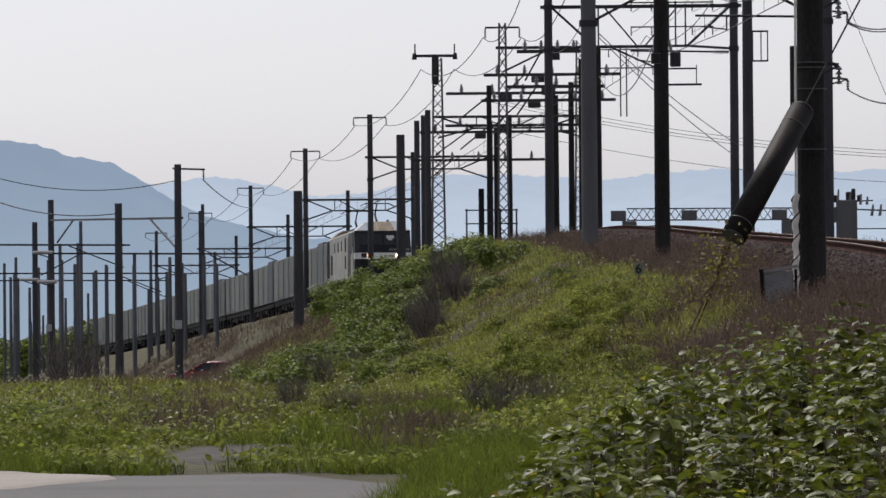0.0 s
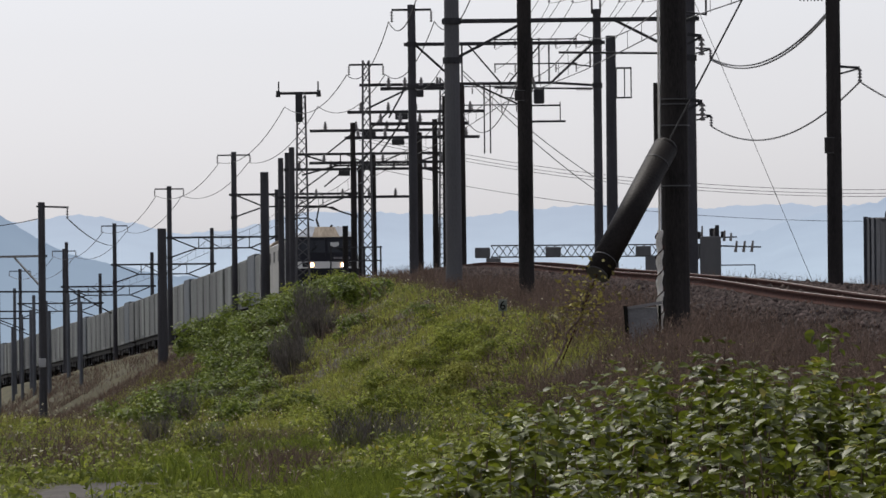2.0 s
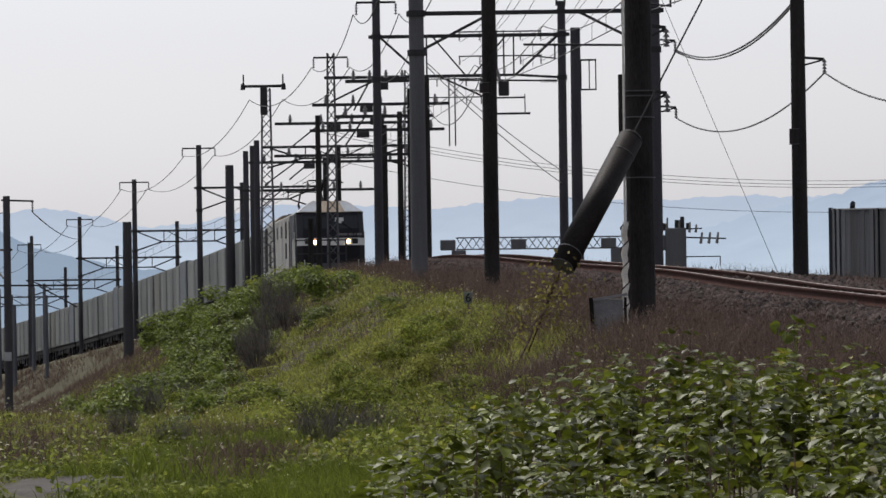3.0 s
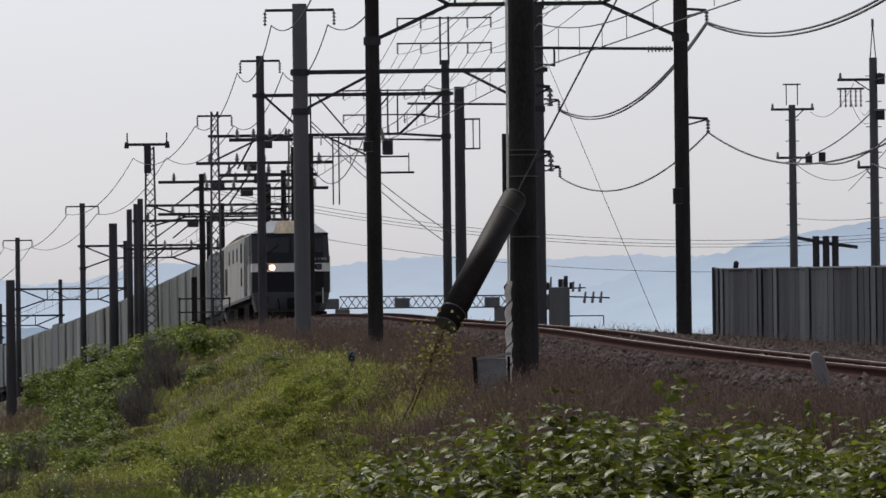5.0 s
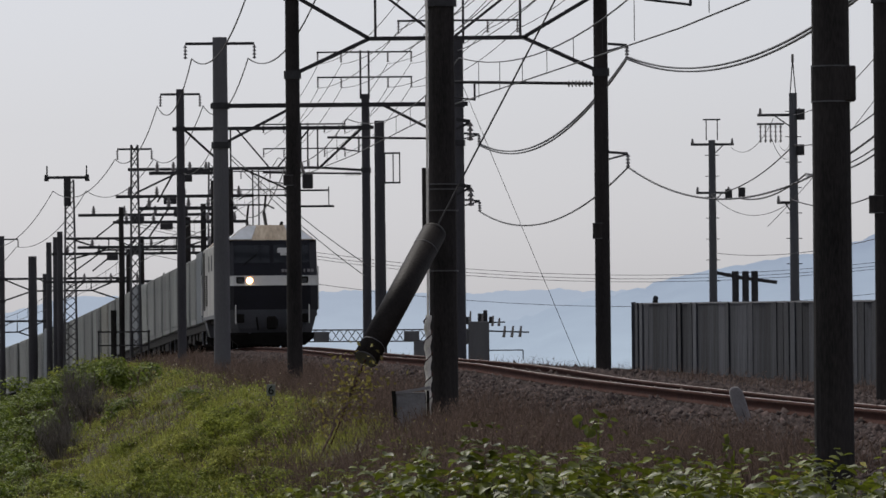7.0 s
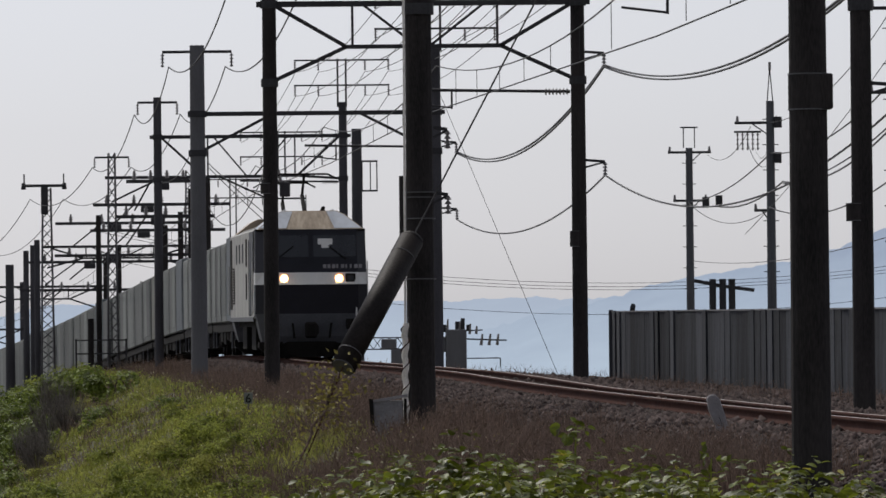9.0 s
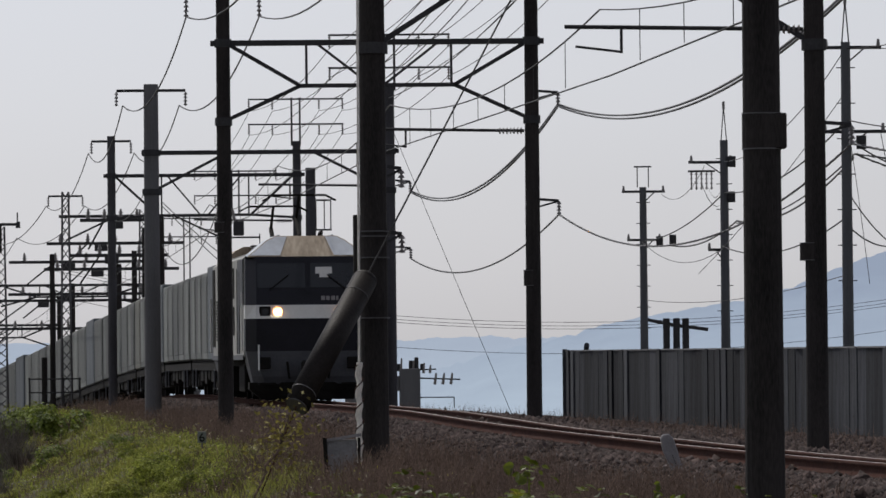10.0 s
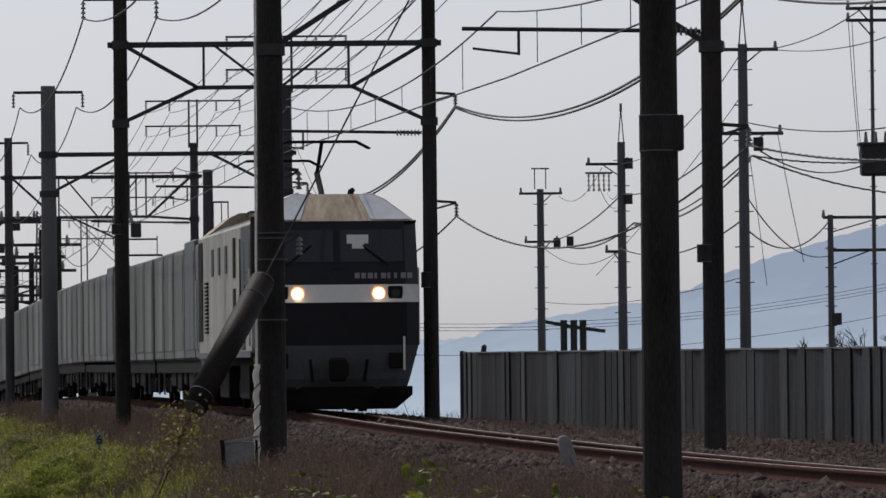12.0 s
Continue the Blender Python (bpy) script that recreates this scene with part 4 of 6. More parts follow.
# ---- utility poles on the far side ----
def utility(x, y, top_, r, arms, label, tanks=(), spire=False, frame_=False):
    g = float(ground_z(x, y))
    th = thing("utility_pole", (x, y, g), label, "utility pole", "utility poles")
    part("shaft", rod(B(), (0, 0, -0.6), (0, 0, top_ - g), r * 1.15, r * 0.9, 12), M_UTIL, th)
    for z, a_, b_ in arms:
        part("cross_arm", bar(B(), (a_, 0, z - g), (b_, 0, z - g), 0.08), M_STEEL, th)
        part("arm_brace", bar(B(), (a_ * 0.55 if abs(a_) > abs(b_) else b_ * 0.55, 0, z - g), (0, 0, z - g - 0.4), 0.035), M_STEEL, th)
        for u in (a_ * 0.92, b_ * 0.92):
            part("insulator", rod(B(), (u, 0, z - g), (u, 0, z - g + 0.2), 0.055, 0.03, 8), M_PORC, th)
    for z, u in tanks:
        part("transformer", rod(B(), (u, -0.1, z - g), (u, -0.1, z - g + 0.32), 0.12, n=12), M_STEEL, th, "small grey transformer tank")
    for k in range(1, 14, 2):
        z = (top_ - g) * (0.35 + 0.045 * k)
        part("step_bolt", bar(B(), (-r * 1.8, 0, z), (r * 1.8, 0, z), 0.025), M_STEEL, th)
    if spire:
        part("spire", bar(bar(B(), (-0.08, 0, top_ - g), (0, 0, top_ - g + 1.0), 0.03), (0.08, 0, top_ - g), (0, 0, top_ - g + 1.0), 0.03), M_STEEL, th)
        part("spire_tip", rod(B(), (0, 0, top_ - g + 0.9), (0, 0, top_ - g + 1.15), 0.04, n=8), M_PORC, th)
    if frame_:
        part("top_frame", bar(bar(bar(B(), (-0.19, 0, top_ - g), (-0.19, 0, top_ - g + 0.7), 0.035), (0.19, 0, top_ - g), (0.19, 0, top_ - g + 0.7), 0.035), (-0.3, 0, top_ - g + 0.7), (0.3, 0, top_ - g + 0.7), 0.05), M_STEEL, th)
    return th


utility(12.26, 230, 9.85, 0.13, [(9.70, -0.72, 0.75), (8.05, -0.55, 0.6)], "grey utility pole with cross-arms and top frame behind the fence", ((7.85, 0.55), (7.9, 1.0)), frame_=True)
utility(13.08, 200, 10.15, 0.13, [(9.50, -1.06, 0.2), (6.9, -0.5, 0.1)], "grey utility pole with a hanging insulator cluster", ((9.35, 0.22), (8.3, 0.2)), spire=True)
utility(13.38, 160, 10.75, 0.125, [(10.62, -0.5, 0.85), (8.62, -0.55, 0.95)], "grey utility pole with two cross-arms", ((8.2, 0.35),), spire=True)
utility(17.5, 170, 12.3, 0.05, [(12.2, -0.65, 0.6), (11.9, -0.65, 0.6)], "utility pole with a large transformer", ((8.1, 0.1), (8.45, 0.25)))
utility(17.36, 180, 7.3, 0.085, [(7.23, -0.2, 2.6), (6.35, -0.05, 2.0)], "short concrete pole with long steel arms", ((4.35, 0.15),))


def hang_cluster():
    th = thing("insulator_cluster", (12.35, 199.9, 9.45), "cluster of hanging fuse insulators below a cross-arm", "insulators")
    part("rail", bar(B(), (-0.35, 0, -0.22), (0.45, 0, -0.22), 0.06), M_STEEL, th)
    for k in range(5):
        part("fuse", insulator(B(), (-0.25 + k * 0.15, 0, -0.22), 0.55, 0.05), M_PORC, th)


hang_cluster()


def big_transformer():
    th = thing("large_transformer", (17.5, 169.8, 7.95), "large grey transformer tank with wires on a pole", "transformer")
    part("tank", box(B(), (-0.34, -0.3, 0), (0.42, 0.3, 0.82), 0.06), M_STEEL, th)
    for k in (-0.2, 0.05, 0.3):
        part("bushing", rod(B(), (k, 0, 0.8), (k, 0, 1.12), 0.06, 0.03, 8), M_PORC, th)
    part("lid", box(B(), (-0.4, -0.34, 0.76), (0.48, 0.34, 0.84), 0.02), M_STEEL, th)
    part("hanger", bar(B(), (0.0, 0.2, -0.7), (0.0, 0.2, 0.0), 0.06), M_STEEL, th)


big_transformer()
for p, q, sag, r in (((12.2, 230, 8.0), (13.1, 200, 7.0), 0.6, 0.012), ((12.4, 200, 8.9), (13.05, 200, 8.3), 0.35, 0.012), ((12.6, 200, 8.8), (13.05, 200, 8.9), 0.4, 0.012), ((12.9, 230, 9.6), (12.5, 200, 9.4), 0.5, 0.010),
                     ((13.4, 160, 9.6), (12.3, 200, 6.2), 0.2, 0.010), ((13.45, 160, 8.6), (13.9, 160, 5.0), -0.1, 0.010), ((14.2, 160, 8.6), (14.6, 158, 5.5), 0.1, 0.010), ((13.4, 160, 7.2), (17.3, 180, 6.2), 0.5, 0.016), ((17.2, 170, 8.0), (16.9, 170, 12.0), 0.3, 0.012), ((17.2, 170, 8.7), (17.0, 170, 11.9), 0.5, 0.012)):
    cable(p, q, sag, r, label="thin slack utility wire")


def build_platform():
    th = thing("transformer_platform", (13.65, 235, 3.2), "three dark tanks on a raised platform behind the fence", "transformer")
    for k in (-0.35, 0.0, 0.32):
        part("tank", rod(B(), (k, 0, 1.0), (k, 0, 2.25), 0.12, n=12), M_STEEL, th)
    part("canopy", loft_bar((-1.0, 2.2), (0.0, 2.0), (1.1, 1.85)), M_STEEL, th, "sagging dark cable bundle")
    part("legs", bar(bar(B(), (-0.5, 0, -1), (-0.5, 0, 1.0), 0.08), (0.5, 0, -1), (0.5, 0, 1.0), 0.08), M_STEEL, th)
    part("deck", box(B(), (-0.7, -0.3, 0.95), (1.0, 0.3, 1.05), 0.01), M_STEEL, th)


def loft_bar(*pts):
    bm = B()
    for (x0, z0), (x1, z1) in zip(pts, pts[1:]):
        bar(bm, (x0, 0, z0), (x1, 0, z1), 0.12)
    return bm


build_platform()


# ---- long wires ----
for p, q, sag, r in (((12.26, 230, 8.0), (13.08, 200, 8.6), 0.3, 0.02), ((13.08, 200, 8.6), (13.38, 160, 8.9), 0.5, 0.02), ((13.38, 160, 8.9), (17.5, 140, 8.6), 0.5, 0.018),
                     ((13.38, 160, 8.5), (17.4, 170, 8.3), 0.5, 0.02), ((13.38, 160, 10.6), (17.3, 150, 13.0), 0.8, 0.014), ((14.2, 160, 10.6), (19.5, 150, 12.6), 0.8, 0.014),
                     ((13.08, 200, 9.5), (13.38, 160, 10.6), 0.6, 0.012), ((13.0, 200, 7.0), (13.38, 160, 6.6), 0.5, 0.02), ((13.38, 160, 6.4), (17.3, 180, 7.1), 0.6, 0.02), ((12.3, 230, 6.0), (13.3, 160, 5.2), 0.3, 0.012)):
    cable(p, q, sag, r, label="utility wire sagging between poles")
lone_pole(40, 336, 10.2, 0.16, M_DARKPOLE, label="far dark pole beyond the line", group="line poles")
for dz in (0.0, -0.18, -0.33, -1.55):
    cable((-11.3, 330, 9.95 + dz), (40, 336, 9.75 + dz), 2.95, 0.016, label="distant wire crossing behind the line", n=30)
cable((3.24, 205, 10.98), (6.95, 205, 1.9), 0.0, 0.011, label="thin guy wire running down beyond the line")
cable((13.58, 160, 8.09), (13.44, 200, 7.68), 0.35, 0.02, label="utility wire sagging between poles")
for p, q, sag in (((13.58, 160, 8.09), (17.41, 166, 8.18), 0.10), ((13.58, 160, 8.09), (17.40, 166, 7.40), 0.12), ((13.44, 200, 7.75), (13.55, 160, 8.0), 0.5), ((13.14, 230, 7.87), (13.44, 200, 7.75), 0.3)):
    twisted(p, q, sag, "dark spiral-wrapped utility cable between poles", 0.022)
for p, q, sag in (((-3.1, 172, 7.4), (0.4, 212, 5.0), 0.15), ((-3.1, 172, 7.5), (0.5, 205, 5.2), 0.15), ((-3.1, 172, 6.4), (-1.1, 133, 6.6), 1.0), ((-5.3, 212, 8.3), (-3.2, 172, 8.6), 0.5)):
    cable(p, q, sag, 0.012, label="slack wire between poles of the line")
for k, (x, z) in enumerate(((1.9, 9.9), (2.5, 10.0), (3.3, 9.9))):
    cable((x + 2.0, 95, z + 0.2), (x - 0.6, 172, z + 0.2), 0.6, 0.012, label="thin feeder wire over the track", name="feeder_wire")


# ---- far girder bridge and its crane ----
def build_bridge():
    th = thing("girder_bridge", (-6.5, 420, 3.9), "pale grey lattice girder bridge far behind the line", "bridge")
    part("girder", truss(B(), (0.6, 0, 0.45), (13.6, 0, 0.40), 0.72, 26, 0.08, 0.05), M_GALV, th)
    for x in (-0.4, 4.0, 9.6):
        part("bearing_block", box(B(), (x, -0.4, 0.4), (x + 0.95, 0.4, 1.05), 0.05), M_GREYPOLE, th, "pale concrete block")
    for x in (0.3, 10.2):
        part("pier", box(B(), (x, -0.4, -9.0), (x + 0.9, 0.4, 0.4), 0.05), M_GREYPOLE, th)
    part("tower", box(B(), (13.6, -0.5, -9.0), (14.9, 0.5, 1.6), 0.05), M_GREYPOLE, th, "pale concrete tower")
    for x, z in ((13.4, 1.9), (14.2, 2.1), (14.9, 1.9), (14.55, 2.3)):
        part("tower_fitting", box(B(), (x, -0.2, 1.5), (x + 0.25, 0.2, z), 0.03), M_STEEL, th)
    for x, z in ((13.2, 1.75), (13.7, 2.0), (14.45, 1.85), (15.1, 1.7), (15.5, 1.55)):
        part("tower_insulator", rod(B(), (x, -0.3, 1.3), (x + 0.05, -0.3, z + 0.25), 0.09, 0.05, 8), M_PORC, th)
    part("tower_arm", bar(B(), (12.7, -0.3, 1.45), (15.9, -0.3, 1.55), 0.08), M_STEEL, th)
    part("abutment", box(B(), (11.6, -0.4, 0.2), (13.6, 0.4, 1.15), 0.05), M_GREYPOLE, th, "pale concrete abutment")
    part("outrigger", bar(bar(bar(B(), (14.9, 0, 1.0), (17.4, 0, 0.9), 0.09), (14.9, 0, -0.2), (17.0, 0, -0.2), 0.07), (17.0, 0, -0.2), (17.0, 0, -0.8), 0.07), M_STEEL, th)
    for x in (15.8, 16.3, 16.8):
        part("insulator", rod(B(), (x, 0, 0.6), (x + 0.1, 0, 1.3), 0.10, 0.06, 8), M_PORC, th)


build_bridge()


def build_railing():
    th = thing("hand_railing", (-8.9, 250, float(ground_z(-8.9, 250))), "low steel railing at the top of the slope", "railing")
    part("tall_post", rod(B(), (0, 0, -0.6), (0, 0, 2.3), 0.11, n=10), M_DARKPOLE, th)
    for x in (-0.55, 0.7, 1.3):
        part("post", bar(B(), (x, 0, -0.3), (x, 0, 1.55), 0.06), M_STEEL, th)
    for z in (1.0, 1.5):
        part("rail", bar(B(), (-0.6, 0, z), (1.35, 0, z), 0.05), M_STEEL, th)
    for x0, y0, x1, y1, m, lab in ((-16.0, 268, -15.2, 274, M_STEEL, "dark log lying on the slope"), (-16.4, 268, -15.6, 274, M_STEEL, "dark log lying on the slope")):
        a_, b_ = Vector((x0, y0, float(ground_z(x0, y0)) + 0.16)), Vector((x1, y1, float(ground_z(x1, y1)) + 0.16))
        t2 = thing("fallen_pole", a_, lab, "log", "fallen poles")
        part("log", rod(B(), (0, 0, 0), b_ - a_, 0.11, 0.09, 10), m, t2)


build_railing()


def bare_tree(x, y, h, seed):
    """A leafless tree: trunk, limbs, twigs."""
    g = float(ground_z(x, y))
    th = thing("bare_tree", (x, y, g), "leafless dark tree beyond the fence", "tree", "bare trees")
    r = random.Random(seed)
    trunk, limbs = B(), B()
    rod(trunk, (0, 0, -0.3), (0.05, 0, h * 0.55), 0.13, 0.07, 8)

    def grow(p, d, l, rad, n):
        q = p + d * l
        rod(limbs, p, q, rad, rad * 0.6, 5)
        if n:
            for _ in range(3):
                grow(p.lerp(q, r.uniform(0.6, 1.0)), (d + Vector((r.uniform(-0.8, 0.8), r.uniform(-0.5, 0.5), r.uniform(-0.2, 0.6)))).normalized(), l * r.uniform(0.55, 0.8), rad * 0.55, n - 1)
    for k in range(5):
        a_ = k * 1.26
        grow(Vector((0.03, 0, h * (0.35 + 0.05 * k))), Vector((math.cos(a_), math.sin(a_) * 0.6, 0.6)).normalized(), h * 0.28, 0.05, 3)
    part("trunk", trunk, M_DARKPOLE, th)
    part("branchwork", limbs, M_DARKPOLE, th)


bare_tree(22.4, 215, 3.0, 1)
bare_tree(20.9, 218, 2.7, 2)


# ---- plants ----
RS = np.random.RandomState(11)
LEAF_T = np.array([(0, 0, 0), (0.42, -0.29, 0.07), (0.5, 0, -0.03), (0.42, 0.29, 0.07), (1.0, 0, -0.12)])
LEAF_F = np.array([(0, 1, 2), (1, 4, 2), (0, 2, 3), (2, 4, 3)])
ROUND_T = np.array([(0, 0, 0), (0.18, -0.22, 0.05), (0.45, -0.30, 0.08), (0.75, -0.20, 0.03), (0.25, 0, 0.0), (0.65, 0, -0.03), (0.18, 0.22, 0.05), (0.45, 0.30, 0.08), (0.75, 0.20, 0.03), (1.0, 0, -0.14)])
ROUND_F = np.array([(0, 1, 4), (1, 2, 4), (2, 5, 4), (2, 3, 5), (3, 9, 5), (0, 4, 6), (6, 4, 7), (7, 4, 5), (7, 5, 8), (8, 5, 9)])


def leaf_arrays(C, N, size, droop=0.0, shape=None):
    """Folded leaves at C, facing N."""
    n = len(C)
    N = N / (np.linalg.norm(N, axis=1, keepdims=True) + 1e-9)
    R = RS.randn(n, 3)
    U = np.cross(N, R)
    U /= np.linalg.norm(U, axis=1, keepdims=True) + 1e-9
    U[:, 2] -= droop
    U /= np.linalg.norm(U, axis=1, keepdims=True) + 1e-9
    V = np.cross(N, U)
    LT, LF = shape or (LEAF_T, LEAF_F)
    T = LT[None] * size[:, None, None]
    P = C[:, None] + T[..., 0:1] * U[:, None] + T[..., 1:2] * V[:, None] + T[..., 2:3] * N[:, None]
    F = LF[None] + (np.arange(n) * len(LT))[:, None, None]
    return P.reshape(-1, 3), F.reshape(-1, 3)


def blades(x, y, h, w, lean=0.35, z=None):
    """Thin pointed blades standing on the ground, each bent once."""
    n = len(x)
    g = ground_z(x, y) - 0.02 if z is None else z
    a_ = RS.uniform(0, 2 * np.pi, n)
    ax, ay = np.cos(a_) * w / 2, np.sin(a_) * w / 2
    l1, l2 = RS.randn(n) * lean * h, RS.randn(n) * lean * h
    P = np.empty((n, 5, 3))
    P[:, 0] = np.stack((x - ax, y - ay, g), -1)
    P[:, 1] = np.stack((x + ax, y + ay, g), -1)
    P[:, 2] = np.stack((x + ax * 0.8 + l1 * 0.35, y + ay * 0.8 + l2 * 0.35, g + h * 0.6), -1)
    P[:, 3] = np.stack((x - ax * 0.8 + l1 * 0.35, y - ay * 0.8 + l2 * 0.35, g + h * 0.6), -1)
    P[:, 4] = np.stack((x + l1, y + l2, g + h), -1)
    F = np.array([(0, 1, 2), (0, 2, 3), (3, 2, 4)])[None] + (np.arange(n) * 5)[:, None, None]
    return P.reshape(-1, 3), F.reshape(-1, 3)


def patch(x, y, f, seed):
    """A soft random field between 0 and 1 over the ground."""
    r = np.random.RandomState(seed)
    v = 0
    for k in range(6):
        a_, b_, c_ = r.uniform(-1, 1) * f, r.uniform(-0.35, 0.35) * f, r.uniform(0, 6.28)
        v = v + np.sin(x * a_ + y * b_ + c_)
    return 0.5 + v / 6.0


def scatter(n, y0, y1, s0, s1):
    y = y0 * (y1 / y0) ** RS.rand(n)
    s = s0 + (s1 - s0) * RS.rand(n)
    return track_x(y) + s, y, s


def keep_off(x, y):
    """False on the lane and the bare patches beside it."""
    lane = (y < 50.6 + 0.3 * np.sin(x * 3) + 0.2 * np.sin(x * 7.7)) & (x < -1.9)
    bare = ((x + 4.05) / 0.50) ** 2 + ((y - 56.0) / 4.4) ** 2 < 1.1 + 0.3 * np.sin(x * 9)
    return ~(lane | bare)


def build_grass():
    x, y, s = scatter(230000, 50, 275, -17.0, -3.4)
    p = patch(x, y, 1.3, 1) * 0.6 + patch(x, y, 4.0, 2) * 0.4
    ok = keep_off(x, y) & (RS.rand(len(x)) < np.clip(p * 2.0 - 0.25, 0.12, 1))
    x, y, p = x[ok], y[ok], p[ok]
    near = np.clip((y - 52) / 40, 0.0, 1.0)
    h = RS.uniform(0.06, 0.23, len(x)) * (0.6 + p * 0.8) * np.where(((x + 4.2) / 1.0) ** 2 + ((y - 55.5) / 4.5) ** 2 < 1, 0.25, 1.0) * (0.35 + 0.65 * near)
    V, F = blades(x, y, h, RS.uniform(0.010, 0.022, len(x)) * (0.4 + 0.6 * near), 0.5)
    raw("meadow_grass", V, F, M_GRASS, "uneven fresh green grass on the embankment slope", "grass")
    x, y, s = scatter(60000, 50, 275, -17.0, -3.2)
    p = patch(x, y, 0.9, 5) * 0.6 + patch(x, y, 3.0, 6) * 0.4
    ok = keep_off(x, y) & (p > 0.56)
    x, y = x[ok], y[ok]
    near = np.clip((y - 52) / 40, 0.0, 1.0)
    V, F = blades(x, y, RS.uniform(0.12, 0.42, len(x)) * (0.35 + 0.65 * near), RS.uniform(0.006, 0.014, len(x)) * (0.5 + 0.5 * near), 0.5)
    raw("dry_grass", V, F, M_STRAW, "patches of dry brown grass on the slope", "grass")
    # rough brown grass on the low far slope
    y = RS.uniform(150, 420, 90000)
    x = track_x(y) - RS.uniform(5.5, 26, len(y))
    p = patch(x, y, 0.7, 15) * 0.5 + patch(x, y, 2.4, 16) * 0.5
    ok = RS.rand(len(x)) < np.clip(p * 2 - 0.3, 0.1, 1)
    x, y = x[ok], y[ok]
    V, F = blades(x, y, RS.uniform(0.12, 0.5, len(x)), RS.uniform(0.012, 0.028, len(x)), 0.5)
    raw("rough_grass", V, F, M_STRAW, "rough brown winter grass on the low slope", "grass")
    # short grass beside the lane
    x, y = RS.uniform(-10.0, -1.5, 90000), 50.4 + 20.0 * RS.rand(90000) ** 1.3
    ok = keep_off(x, y) & (RS.rand(len(x)) < np.clip(patch(x, y, 3.0, 18) * 1.6, 0.25, 1))
    x, y = x[ok], y[ok]
    low = ((x + 4.2) / 1.0) ** 2 + ((y - 55.5) / 4.5) ** 2 < 1
    V, F = blades(x, y, RS.uniform(0.05, 0.17, len(x)) * np.where(low, 0.25, 1.0), RS.uniform(0.006, 0.013, len(x)), 0.6)
    raw("lane_grass", V, F, M_LUSH, "short bright green grass beside the lane", "grass")
    # long bright grass at the foot of the slope
    n = 15000
    cx = RS.choice([-3.1, -2.6, -3.6, -1.9], n)
    x, y = cx + RS.randn(n) * 0.28, 66 + (cx + 3.1) * 6 + RS.randn(n) * 4.5
    ok = keep_off(x, y) & (patch(x, y, 5.0, 44) > 0.42)
    x, y = x[ok], y[ok]
    V, F = blades(x, y, RS.uniform(0.10, 0.34, len(x)), RS.uniform(0.006, 0.013, len(x)), 0.45)
    raw("long_grass", V, F, M_LUSH, "long bright green grass at the foot of the slope", "grass")
    # withered pinkish-brown patches near the lane
    bx, by = [], []
    for cx, cy, rx, ry in ((-5.2, 66, 0.7, 5), (-2.7, 60, 0.5, 4), (-6.3, 82, 0.9, 7), (-3.3, 72, 0.5, 5), (-8.2, 95, 0.9, 8)):
        bx.append(cx + RS.randn(1500) * rx * 0.5)
        by.append(cy + RS.randn(1500) * ry * 0.5)
    x, y = np.concatenate(bx), np.concatenate(by)
    ok = keep_off(x, y)
    x, y = x[ok], y[ok]
    V, F = blades(x, y, RS.uniform(0.10, 0.36, len(x)), RS.uniform(0.006, 0.012, len(x)), 0.5)
    raw("withered_stalks", V, F, M_STRAW, "withered pinkish-brown stalks in patches", "weeds")
    # creeping weeds with small leaves
    x, y, s = scatter(130000, 50, 270, -16.5, -3.6)
    p = patch(x, y, 1.9, 8) * 0.5 + patch(x, y, 5.0, 9) * 0.5
    ok = keep_off(x, y) & (p > 0.42)
    x, y, p = x[ok], y[ok], p[ok]
    C = np.stack((x, y, ground_z(x, y) + RS.uniform(0.02, 0.19, len(x)) * (p * 1.3)), -1)
    N = RS.randn(len(x), 3) * 0.6 + [0, -0.2, 1.0]
    V, F = leaf_arrays(C, N, RS.uniform(0.04, 0.10, len(x)))
    raw("creeping_weeds", V, F, M_BRAMBLE, "low creeping green weeds on the slope", "weeds")
    # pale specks of old flowers and seed heads
    x, y, s = scatter(5200, 54, 265, -15.5, -3.4)
    ok = keep_off(x, y)
    x, y = x[ok], y[ok]
    C = np.stack((x, y, ground_z(x, y) + RS.uniform(0.10, 0.34, len(x))), -1)
    V, F = leaf_arrays(C, RS.randn(len(x), 3) + [0, -0.6, 0.6], RS.uniform(0.02, 0.055, len(x)))
    raw("seed_heads", V, F, M_PALE, "pale dry seed heads over the grass", "weeds")
    x, y, s = scatter(1300, 60, 230, -9.5, -3.4)
    C = np.stack((x, y, ground_z(x, y) + RS.uniform(0.12, 0.32, len(x))), -1)
    V, F = leaf_arrays(C, RS.randn(len(x), 3) + [0, -0.6, 0.8], RS.uniform(0.03, 0.06, len(x)))
    raw("yellow_flowers", V, F, M_YELLOW, "small yellow flowers among the grass", "flowers")
    # dry stalks on the shoulder beside the ballast
    x1, y1, s1 = scatter(80000, 58, 150, -6.3, -1.95)
    x2, y2, s2 = scatter(22000, 150, 270, -5.2, -2.2)
    x3, y3, s3 = scatter(16000, 60, 215, 2.4, 12.5)
    x, y = np.concatenate((x1, x2, x3)), np.concatenate((y1, y2, y3))
    p = patch(x, y, 2.2, 12) * 0.5 + patch(x, y, 6.0, 13) * 0.5
    far = np.clip((np.abs(np.concatenate((s1, s2, s3))) - 1.9) / 0.8, 0.15, 1) * np.where(np.concatenate((s1, s2, s3)) > 2.4, 0.5, 1.0)
    wide = (np.concatenate((s1, s2, s3)) > np.where(y < 104, -4.9, -4.0)) | ((y < 104) & (p > 0.45))
